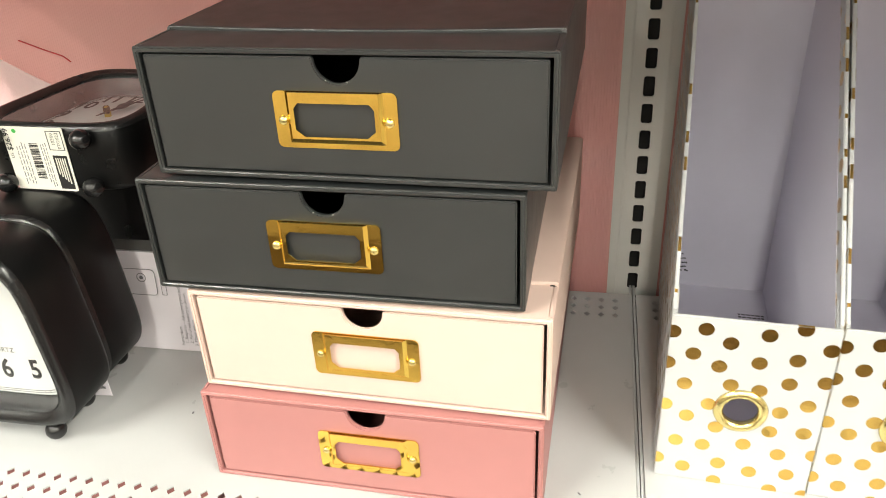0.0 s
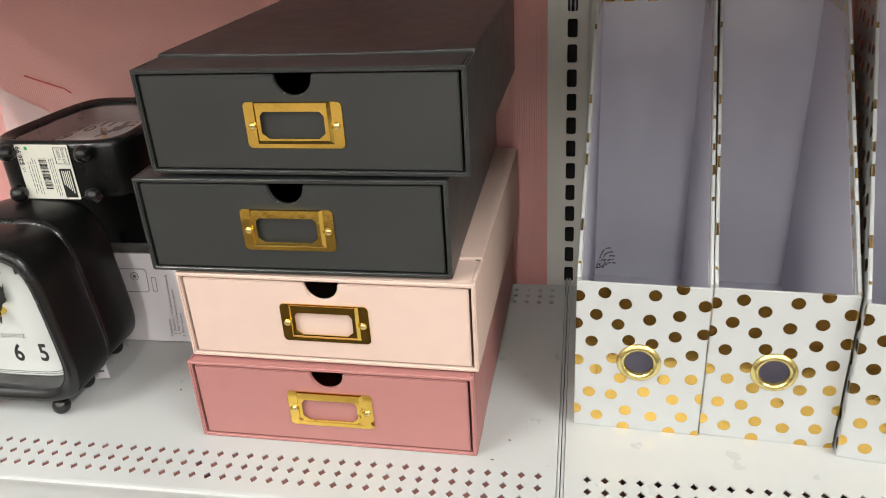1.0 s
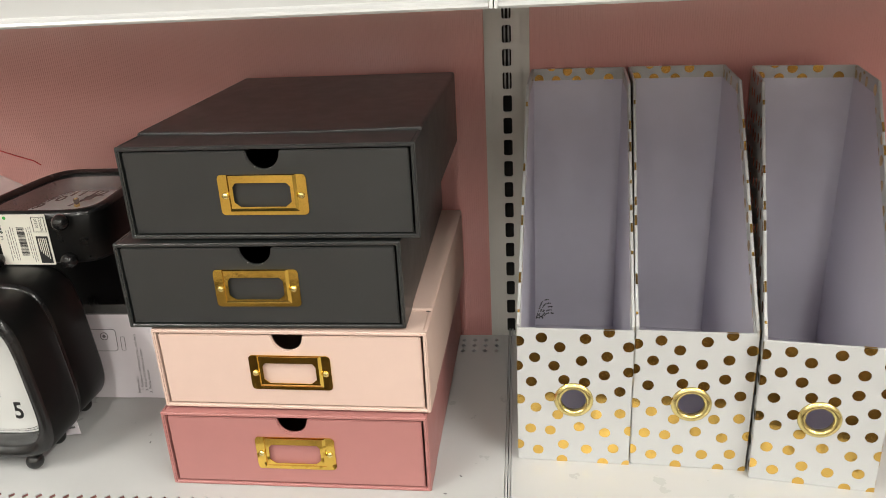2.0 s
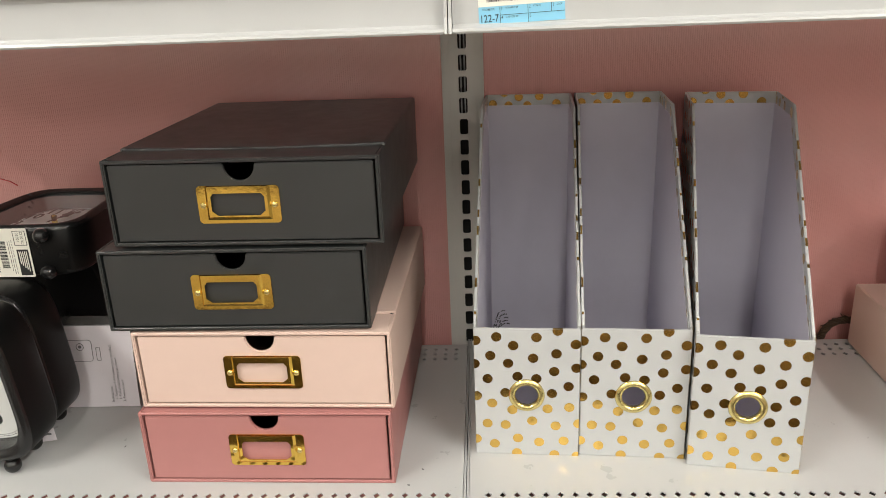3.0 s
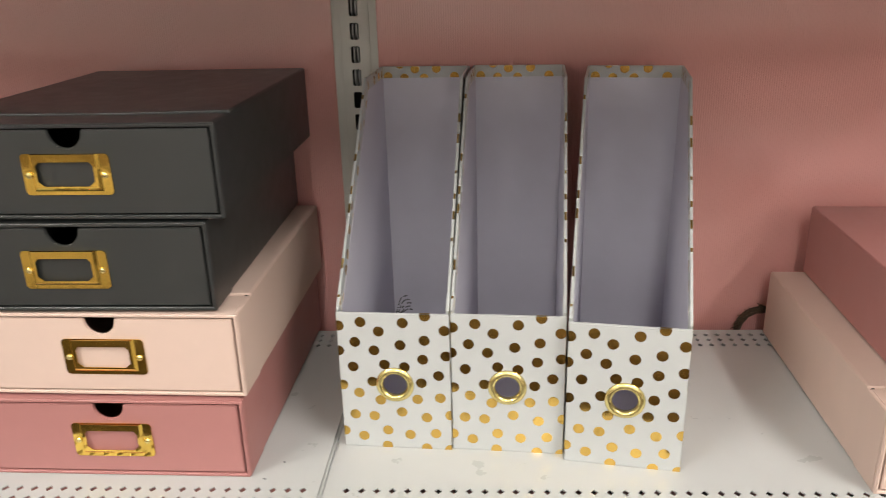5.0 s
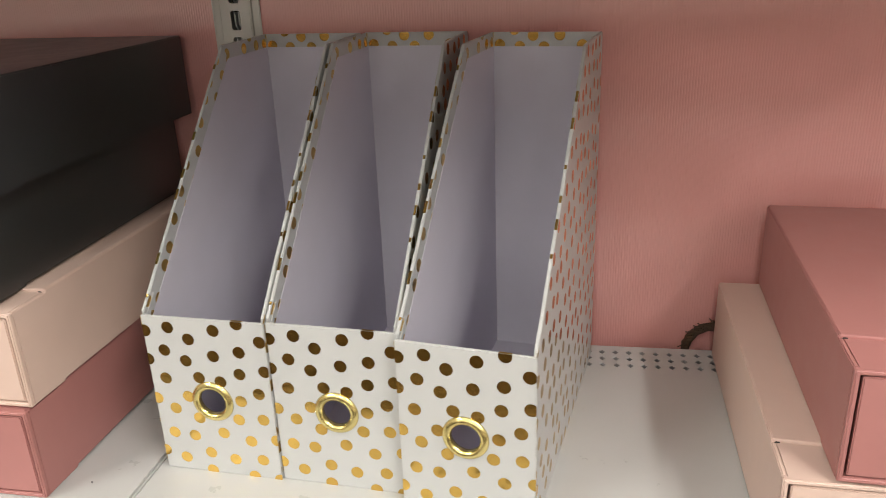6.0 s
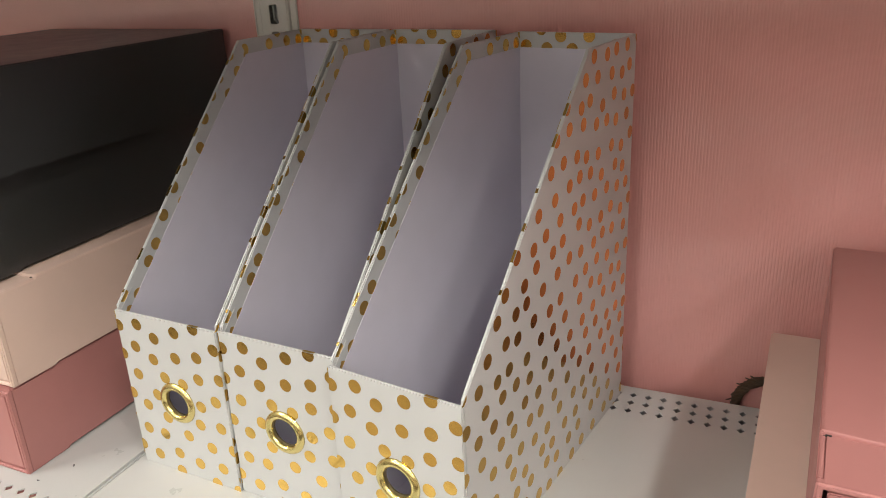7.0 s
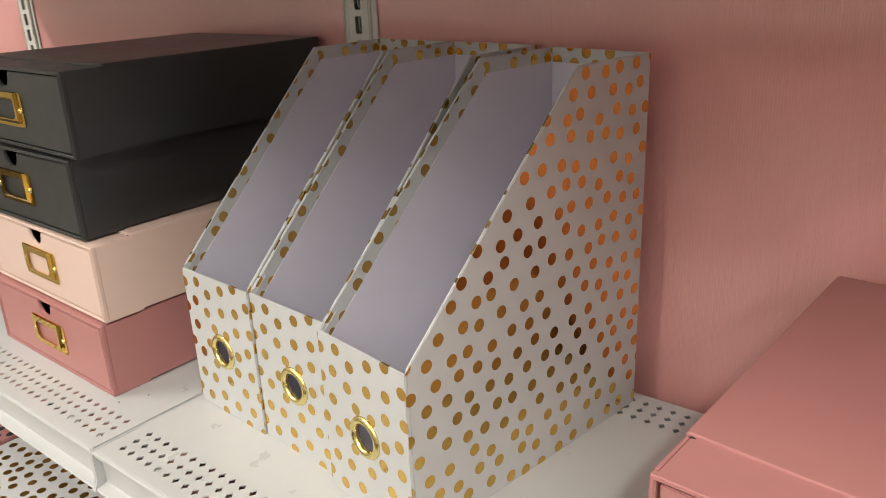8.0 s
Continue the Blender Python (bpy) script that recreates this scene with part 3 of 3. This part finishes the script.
    # where a dot wraps over the cut edge of a side or of the front
    run = Vector((d - FLAT, h - f))
    along, out = run.normalized(), Vector((-run.y, run.x)).normalized() * k
    for x0, pts in ((w - t, sc), (0.0, [(d - y, z) for y, z in scatter(-0.02, d + 0.02, -0.01, h + 0.02, 9)])):
        for y, z in pts:
            q = Vector((y, z - f))
            at, off = q.dot(along), abs(q.cross(along))
            if off < DOT_R and 0.004 < at < run.length - 0.004:
                half = math.sqrt(DOT_R ** 2 - off ** 2)
                ends = [Vector((0, f)) + along * (at + e * half) + out for e in (-1, 1)]
                bm.faces.new([bm.verts.new(p) for p in ((x0 + 0.0004, *ends[0]), (x0 + t - 0.0004, *ends[0]), (x0 + t - 0.0004, *ends[1]), (x0 + 0.0004, *ends[1]))])
    for u, v in FRONT_DOTS:
        off = abs(v * 0.1375 - f)
        if off < DOT_R:
            half = math.sqrt(DOT_R ** 2 - off ** 2)
            quad(bm, u * w - half, u * w + half, 0.0002, t - 0.0002, f + k)
    foil = part("foil_dots", bm, "foil", ob, "shiny gold foil dots")
    foil["kind"] = "stuff"
    # eyelet in the front
    prof = [(rh - 0.0006, 0.003), (rh - 0.0009, 0.0), (rh - 0.0002, -0.0017), (rh + 0.0014, -0.0026), (rh + 0.0034, -0.0023), (rh + 0.0052, -0.0011), (rh + 0.0058, -0.0001), (rh + 0.004, 0.0004), (rh, 0.003)]
    ring = lathe(prof, 40, "y", True)
    bmesh.ops.translate(ring, verts=ring.verts, vec=(ex, 0, ez))
    part("eyelet", ring, "eyelet", ob, "polished brass eyelet ring", True)
    return ob


FILE = "white magazine file with gold foil dots and eyelet, "
magazine_file(pose(0.0095, 0.1125, DECK, 0, 0, -3.7), FILE + "by a post")
magazine_file(pose(0.1116, 0.1078, DECK, 0, 0, -4.3), FILE + "in the middle")
magazine_file(pose(0.2132, 0.0905, DECK, 0, 0, -9.2), FILE + "turned outward")

# ---- clocks ----
CLOCK_H, CLOCK_D, FOOT = 0.172, 0.055, 0.0082


def clock_outline(k, n=56):
    """The clock's outline, wider at the foot, drawn in by k metres."""
    zc, b = (CLOCK_H + 0.015) / 2, (CLOCK_H - 0.015) / 2 - k
    pts = []
    for i in range(n):
        a = 2 * math.pi * i / n
        c, s = math.cos(a), math.sin(a)
        z = b * math.copysign(abs(s) ** 0.42, s)
        x = (0.0662 - k) * math.copysign(abs(c) ** 0.42, c) * (1 - 0.115 * z / b)
        pts.append((x, zc + z - 0.0))
    return pts


def clock(m, label):
    ob = thing("table_clock", m, label, "clock", "black table clocks")
    sec = [[(x, y, z) for x, z in clock_outline(k)] for y, k in ((CLOCK_D, 0.004), (CLOCK_D - 0.003, 0.0006), (CLOCK_D - 0.006, 0.0), (0.006, 0.0), (0.003, 0.0012))]
    body = loft(sec, False)
    body.faces.new([body.verts.new(p) for p in sec[0]])
    part("body", body, "satin", ob, "", True)
    bez = [[(x, y, z) for x, z in clock_outline(k)] for y, k in ((0.0045, 0.0004), (0.001, 0.0012), (-0.001, 0.0035), (-0.0012, 0.006), (0.0006, 0.0085), (0.0012, 0.0105), (0.0035, 0.0125), (0.018, 0.0132), (0.0226, 0.0150))]
    part("bezel", loft(bez, False), "black", ob, "glossy black stepped bezel", True)
    dial = part("dial", plate(clock_outline(0.0128), [], 0.0220, 0.0225), "dial", ob, "white dial with black numerals")
    zc = 0.1
    ring = [(0.0245, 0.045), (0.0410, 0.027), (0.0470, 0.001), (0.0470, -0.025), (0.0260, -0.0455), (0.0, -0.0465)]
    ring = ring + [(-x, z) for x, z in reversed(ring[:5])] + [(0.0, 0.0455)]
    for h, (x, z) in enumerate(ring, 1):
        words("numeral", str(h), 0.0255, "ink", dial, pose(x, 0.0219, zc + z, 90, 0, 0), "", 0.0006, 0.8)
    words("lettering", "QUARTZ", 0.0062, "ink", dial, pose(0, 0.0219, zc - 0.0275, 90, 0, 0))
    for k in (0.0165, 0.0185):
        o, i = clock_outline(k), clock_outline(k + 0.0004)
        part("minute_ring", plate(o, [i], 0.0218, 0.0220), "ink", dial)
    bm = bmesh.new()
    for q in range(60):
        a = 2 * math.pi * q / 60
        c, s = math.cos(a), math.sin(a)
        r = []
        for k in (0.0165, 0.0187):
            b = (CLOCK_H - 0.015) / 2 - k
            z = b * math.copysign(abs(s) ** 0.42, s)
            r.append(((0.0662 - k) * math.copysign(abs(c) ** 0.42, c) * (1 - 0.115 * z / b), (CLOCK_H + 0.015) / 2 + z))
        d = Vector((r[1][1] - r[0][1], r[0][0] - r[1][0])).normalized() * 0.00018
        bm.faces.new([bm.verts.new((p[0] + sgn * d.x, 0.0217, p[1] + sgn * d.y)) for p, sgn in ((r[0], 1), (r[1], 1), (r[1], -1), (r[0], -1))])
    ticks = part("minute_ticks", bm, "ink", dial)
    ticks["kind"] = "stuff"
    for turn, size, lift in ((-22.0, 0.78, 0.0), (-15.0, 1.0, -0.0007)):
        hand = [(-0.0008, -0.012), (0.0008, -0.012), (0.0011, 0.012), (0.0045, 0.0165), (0.0052, 0.0205), (0.0024, 0.0235), (0.0034, 0.0262), (0.0012, 0.0285), (0.0002, 0.041), (-0.0002, 0.041), (-0.0012, 0.0285), (-0.0034, 0.0262), (-0.0024, 0.0235), (-0.0052, 0.0205), (-0.0045, 0.0165), (-0.0011, 0.012)]
        q = radians(turn)
        hand = [(size * (x * math.cos(q) - z * math.sin(q)), zc + size * (x * math.sin(q) + z * math.cos(q))) for x, z in hand]
        part("hand", plate(hand, [], 0.0180 + lift, 0.0184 + lift), "ink", ob, "black spade hand")
    hub = lathe([(0.0, 0.0122), (0.0022, 0.0125), (0.003, 0.0135), (0.003, 0.0219)], 16, "y")
    bmesh.ops.translate(hub, verts=hub.verts, vec=(0, 0, zc))
    part("hub", hub, "brass", ob, "brass centre hub", True)
    me = bpy.data.meshes.new("pane")
    rim = clock_outline(0.0118)
    me.from_pydata([(x, 0.0032, z) for x, z in rim], [], [tuple(range(len(rim)))])
    me.materials.append(M["pane"])
    pane = new("pane", me)
    pane.parent = ob
    pane.visible_shadow = False
    pane["label"] = "clear glass pane"
    for x in (-0.0395, 0.0395):
        for y in (0.0075, 0.0475):
            part("foot", ball(FOOT, (x, y, FOOT), 20), "black", ob, "glossy black ball foot", True)
            neck = lathe([(0.0042, FOOT * 1.7), (0.0042, 0.021)], 14)
            bmesh.ops.translate(neck, verts=neck.verts, vec=(x, y, 0))
            part("neck", neck, "black", ob, "", True)
    return ob


clock(pose(-0.4965, 0.078, DECK, 0, 0, 0), "black table clock with white dial and ball feet")
clock(pose(-0.5010, 0.137, DECK, 0, 0, -1), "black table clock standing behind another clock")
clock(pose(-0.484, 0.320, DECK, 0, 0, 178), "black table clock standing with its back outward")
top_clock = clock(pose(-0.4722, 0.170, DECK + CLOCK_H + CLOCK_D + 0.0005, -90, 0, -1.5), "black clock lying on its back on the others")

# price sticker under the clock that lies down
tag = part("price_sticker", plate(round_rect(-0.026, 0.029, 0.001, 0.0545, 0.001, 2), [], 0.0136, 0.0142, "xy"), "label", top_clock, "white price sticker with a barcode", False, pose(-0.0085, 0, 0))


def on_tag(x, y, turn=0.0):
    return Matrix.Translation((x, y, 0.01345)) @ pose(0, 0, 0, 180, 0, turn)


words("lettering", "$26.99", 0.0068, "ink", tag, on_tag(-0.0225, 0.012, -90), "", 0.0001)
words("lettering", "US", 0.0038, "ink", tag, on_tag(-0.0222, 0.0255, -90))
words("lettering", "10350", 0.0042, "ink", tag, on_tag(0.0185, 0.0105, -90))
words("lettering", "07/2022", 0.0042, "ink", tag, on_tag(0.0232, 0.0115, -90))
part("green_dot", plate(circle(-0.0145, 0.0045, 0.0018, 14), [], 0.0133, 0.0136, "xy"), "green", tag, "small green dot")
rnd = random.Random(3)
bm = bmesh.new()
y = 0.0145
while y < 0.045:
    wbar = rnd.choice((0.0003, 0.0005, 0.0009))
    add_box(bm, -0.0045, 0.0035, y, y + wbar, 0.0133, 0.0136)
    y += wbar + rnd.choice((0.0003, 0.0006, 0.0008))
bars = part("barcode", bm, "ink", tag, "black barcode lines")
bars["kind"] = "stuff"
bm = bmesh.new()
for x in (-0.0165, -0.0138, -0.0112, -0.0086, 0.0060, 0.0082, 0.0104):
    y = 0.012 + rnd.uniform(0, 0.006)
    while y < 0.048:
        ln = rnd.uniform(0.002, 0.006)
        add_box(bm, x, x + 0.0005, y, y + ln, 0.0133, 0.0136)
        y += ln + 0.0012
bars = part("fine_print", bm, "grey_ink", tag, "rows of grey fine print")
bars["kind"] = "stuff"
part("dark_block", box(0.0145, 0.027, 0.024, 0.0525, 0.0132, 0.0136), "ink", tag, "black printed block")
part("date_frame", plate([(0.0138, 0.0035), (0.0275, 0.0035), (0.0275, 0.0195), (0.0138, 0.0195)], [[(0.0143, 0.004), (0.027, 0.004), (0.027, 0.019), (0.0143, 0.019)]], 0.0133, 0.0136, "xy"), "ink", tag)
bm = bmesh.new()
for i in range(5):
    add_box(bm, 0.0165 + 0.002 * i, 0.0174 + 0.002 * i, 0.026, 0.040 + 0.002 * i, 0.0129, 0.0132)
bars = part("pale_print", bm, "label", tag, "pale lines of print")
bars["kind"] = "stuff"

# red string and crumpled film behind the lying clock
string = tagged(new("string", finish("string", tube([(-0.566, 0.368, 1.2265), (-0.58, 0.377, 1.2295), (-0.605, 0.381, 1.2355), (-0.631, 0.3835, 1.2435)], 0.0007, 6), "red", True)), "thin red plastic string behind a black clock", "string")


def film_sheet(x0, x1, z0, z1, y, lean, seed, nx=12, nz=9):
    bm = bmesh.new()
    g = []
    for j in range(nz + 1):
        row = []
        for i in range(nx + 1):
            u, v = i / nx, j / nz
            wob = 0.0035 * noise.noise(Vector((u * 3.1, v * 3.1, seed)))
            row.append(bm.verts.new((x0 + (x1 - x0) * u + 0.01 * v * lean, y + lean * 0.02 * v + wob, z0 + (z1 - z0) * v * (1 - 0.22 * u))))
        g.append(row)
    for j in range(nz):
        for i in range(nx):
            bm.faces.new((g[j][i], g[j][i + 1], g[j + 1][i + 1], g[j + 1][i]))
    return bm


tagged(new("plastic_bag", finish("plastic_bag", film_sheet(-0.672, -0.575, 1.0, 1.234, 0.366, 0.5, 2.0), "plastic", True)), "crumpled clear plastic bag behind a black clock", "bag")

# instruction leaflet in a clear sleeve
leaf = thing("leaflet", pose(-0.440, 0.208, DECK, -5, 0, 0), "white printed instruction leaflet in a clear sleeve", "leaflet")
lf = film_sheet(-0.058, 0.062, 0.0, 0.118, 0.0, 0.0, 7.0, 10, 8)
for v in lf.verts:
    v.co.y *= 0.35
    v.co.z = v.co.z / (1 - 0.22 * (v.co.x + 0.058) / 0.12) * 0.85 + 0.001
part("sheet", lf, "leaflet", leaf, "white printed sheet", True)
part("sleeve_edge", box(-0.058, 0.062, -0.0012, -0.0006, 0.1005, 0.112), "hem", leaf, "smoky clear sleeve hem")


def on_leaf(x, z, turn=0.0):
    return Matrix.Translation((x, -0.0018, z)) @ pose(0, 0, 0, 90, 0, 0) @ pose(0, 0, 0, 0, 0, turn)


for i, (text, x) in enumerate((("Instructions", 0.006), ("1. Requires 1 AA battery (not included)", 0.0105), ("2. Pull of old battery as shown", 0.0150), ("3. Please ensure", 0.0195))):
    words("lettering", text, 0.0042, "grey_ink", leaf, on_leaf(x + 0.026, 0.006 + len(text) * 0.00098, 90))
part("drawing", plate(round_rect(-0.020, 0.016, 0.058, 0.084, 0.004, 4), [round_rect(-0.0195, 0.0155, 0.0585, 0.0835, 0.0037, 4)], -0.0019, -0.0016), "grey_ink", leaf, "thin line drawing of a battery cover")
part("drawing", plate(circle(0.002, 0.0755, 0.0045, 20), [circle(0.002, 0.0755, 0.0039, 20)], -0.0019, -0.0016), "grey_ink", leaf)
part("drawing", plate(circle(0.002, 0.0755, 0.0018, 14), [], -0.0019, -0.0016), "grey_ink", leaf)
part("drawing", plate(round_rect(0.020, 0.025, 0.059, 0.075, 0.001, 3), [round_rect(0.0204, 0.0246, 0.0594, 0.0746, 0.0008, 3)], -0.0019, -0.0016), "grey_ink", leaf)
part("arrow", plate([(-0.0295, 0.044), (-0.0283, 0.044), (-0.0283, 0.0495), (-0.027, 0.0495), (-0.0289, 0.0525), (-0.0308, 0.0495), (-0.0295, 0.0495)], [], -0.0019, -0.0016), "grey_ink", leaf)

# small white tag tucked between two clocks
swing = thing("swing_tag", pose(-0.4485, 0.1355, DECK, -8, 0, -12), "small white paper tag between two clocks", "tag")
part("card", plate([(-0.009, 0.0005), (0.011, 0.005), (0.006, 0.026), (-0.009, 0.022)], [], 0.0, 0.0005), "leaflet", swing)
part("print", plate([(-0.006, 0.008), (0.005, 0.0105), (0.0045, 0.0125), (-0.0065, 0.010)], [], -0.0003, 0.0), "grey_ink", swing)

# ---- twig wreath behind the boxes ----
wreath = thing("twig_wreath", pose(0.481, 0.3705, DECK - 0.0455, 0, 0, 0), "small brown twig wreath wedged behind the shelf", "wreath")
rnd = random.Random(12)
for s in range(6):
    pts = []
    ph = s * 1.05
    for i in range(60):
        a = 2 * math.pi * i / 60 * 1.02
        rr = 0.0275 + 0.0032 * math.cos(7 * a + ph) + rnd.uniform(-0.0004, 0.0004)
        pts.append((rr * math.cos(a), 0.0034 * math.sin(7 * a + ph), 0.0385 + rr * math.sin(a)))
    part("twig", tube(pts, 0.0013 + 0.0003 * (s % 3), 6), "vine", wreath, "", True)
for s in range(22):
    a = rnd.uniform(0, 2 * math.pi)
    r0 = 0.029
    p0 = Vector((r0 * math.cos(a), rnd.uniform(-0.003, 0.003), 0.0385 + r0 * math.sin(a)))
    if p0.z < 0.03:
        continue
    out = Vector((math.cos(a + 0.7), rnd.uniform(-0.4, 0.2), math.sin(a + 0.7))) * rnd.uniform(0.005, 0.009)
    part("thorn", tube([p0, p0 + out * 0.5, p0 + out], 0.0006, 5), "vine", wreath)

# ---- stickers and marks ----
sticker = thing("shelf_sticker", pose(0.0515, 0.0062, 1.4302, 0, -2.2, 0), "blue and white stock-count sticker on a shelf lip", "sticker")
part("blue_panel", box(-0.030, 0.030, -0.0002, 0.0, -0.0065, 0.0055), "blue", sticker, "light blue form panel")
part("white_panel", box(-0.030, 0.030, -0.0002, 0.0, 0.0056, 0.016), "label", sticker, "white barcode panel")
bm = bmesh.new()
x = -0.024
while x < 0.027:
    wb = rnd.choice((0.0003, 0.0005, 0.0008))
    add_box(bm, x, x + wb, -0.0004, -0.0002, 0.0085, 0.016)
    x += wb + rnd.choice((0.0003, 0.0005, 0.0009))
bars = part("barcode", bm, "ink", sticker, "black barcode lines")
bars["kind"] = "stuff"
bm = bmesh.new()
for a, b, c, d in ((-0.0152, -0.0149, -0.0065, 0.0055), (0.0042, 0.0045, -0.0065, 0.0055), (0.0205, 0.0208, -0.0005, 0.0055), (-0.015, 0.030, -0.0007, -0.0004)):
    add_box(bm, a, b, -0.0004, -0.0002, c, d)
part("form_lines", bm, "ink", sticker)
for text, x, z, size in (("122-7", -0.0228, -0.0027, 0.0072), ("1", -0.0138, 0.0038, 0.003), ("2", 0.0056, 0.0038, 0.003), ("3", 0.0220, 0.0038, 0.003), ("4", -0.0138, -0.0022, 0.003), ("5", 0.0058, -0.0022, 0.003),
                         ("SCANNED BY", -0.0068, 0.0040, 0.0018), ("COUNT", 0.0106, 0.0040, 0.0018), ("CODE", 0.0262, 0.0040, 0.0018), ("CHECKED BY", -0.0068, -0.0021, 0.0018), ("STICKER NO.", -0.0228, 0.0036, 0.0020)):
    words("lettering", text, size, "ink", sticker, pose(x, -0.0003, z, 90, 0, 0), "", 0.0, 0.8)

# fine print in the first file
prn = thing("print", pose(0.0095, 0.1125, DECK, 0, 0, -3.7), "slanted lines of small dark print on lavender lining", "print")
bm = bmesh.new()
PRINT_Y = FILE_D - WALL_T - 0.0006


def print_mark(x, z, turn, length, high):
    c, ux = Vector((x, PRINT_Y, z)), Vector((math.cos(turn), 0, math.sin(turn)))
    uz = Vector((-ux.z, 0, ux.x)) * high
    bm.faces.new([bm.verts.new(c + p) for p in (-ux * length - uz, ux * length - uz, ux * length + uz, -ux * length + uz)])


# five bent lines of lettering that fan out from one foot, then a straight block on the base
rnd = random.Random(8)
for i in range(5):
    x, z, turn = 0.004 + 0.0017 * i, 0.010 + 0.0002 * i, radians(77 - 6 * i)
    steps = 17 - 2 * i
    for j in range(steps):
        turn -= radians(0.6 if j < steps - 5 else 13)
        x, z = x + 0.0020 * math.cos(turn), z + 0.0020 * math.sin(turn)
        if rnd.random() > 0.22:
            print_mark(x, z, turn, rnd.uniform(0.0006, 0.0010), rnd.uniform(0.0006, 0.0010))
for i in range(3):
    x = 0.072
    while x < 0.094:
        ln = rnd.uniform(0.0016, 0.004)
        quad(bm, x, min(x + ln, 0.095), 0.2205 - 0.0045 * i, 0.2228 - 0.0045 * i, WALL_T + 0.0003)
        x += ln + 0.001
o = part("print_lines", bm, "ink", prn)
o["kind"] = "stuff"

# small specks on the shelf
for i, (x, y) in enumerate(((-0.361, 0.128), (-0.043, 0.085), (-0.055, 0.060), (0.262, 0.041))):
    sp = ball(0.0011, (0, 0, 0.0005), 8)
    bmesh.ops.scale(sp, vec=(0.7, 1.6, 0.4), verts=sp.verts)
    tagged(new("crumb", finish("crumb", sp, "grey_ink", True)), "tiny dark crumb on the white shelf", "crumb", "crumbs on the shelf").matrix_basis = pose(x, y, DECK + 0.0002, 0, 0, 40 * i)

# ---- goods on the lower shelf ----


def dotted_box(m, w, d, h, mat, dot, label):
    ob = thing("storage_box", m, label, "storage box", "boxes on the lower shelf")
    part("body", box(0, w, 0, d, 0.0, h - 0.03, 0.001), mat, ob)
    part("lid", box(-0.002, w + 0.002, -0.002, d + 0.002, h - 0.03, h, 0.0015), mat, ob)
    bm = bmesh.new()
    dots(bm, scatter(-0.02, w, -0.01, d + 0.01, 4, 0.021), [(0, 0), (w, 0), (w, d), (0, d)], lambda p: (p[0], p[1], h + 0.0002), 0.0055)
    dots(bm, scatter(-0.02, w, -0.01, h + 0.01, 6, 0.021), [(0, 0), (w, 0), (w, h - 0.031), (0, h - 0.031)], lambda p: (p[0], -0.0002, p[1]), 0.0055)
    o = part("foil_dots", bm, dot, ob, "round foil dots")
    o["kind"] = "stuff"
    return ob


dotted_box(pose(-0.432, 0.012, 0.62), 0.33, 0.155, 0.18, "white_paper", "foil", "white lidded storage box with gold foil dots")
dotted_box(pose(-0.768, 0.012, 0.62), 0.325, 0.155, 0.18, "rose", "ink", "dusty rose lidded storage box with dark dots")


def back_box(x, w):
    ob = thing("storage_box", pose(x, 0.178, 0.62), "plain dusty rose box behind the dotted boxes", "storage box", "boxes on the lower shelf")
    part("body", box(0, w, 0, 0.19, 0.0, 0.25, 0.001), "rose", ob)
    part("lid", box(-0.002, w + 0.002, -0.002, 0.192, 0.25, 0.285, 0.0015), "rose", ob)


back_box(-0.762, 0.365)
back_box(-0.385, 0.365)
dotted_box(pose(0.02, 0.012, 0.62), 0.34, 0.34, 0.33, "rose", "ink", "tall dusty rose lidded box under the display")
dotted_box(pose(0.39, 0.012, 0.62), 0.36, 0.34, 0.33, "rose", "ink", "tall dusty rose lidded box under the display")
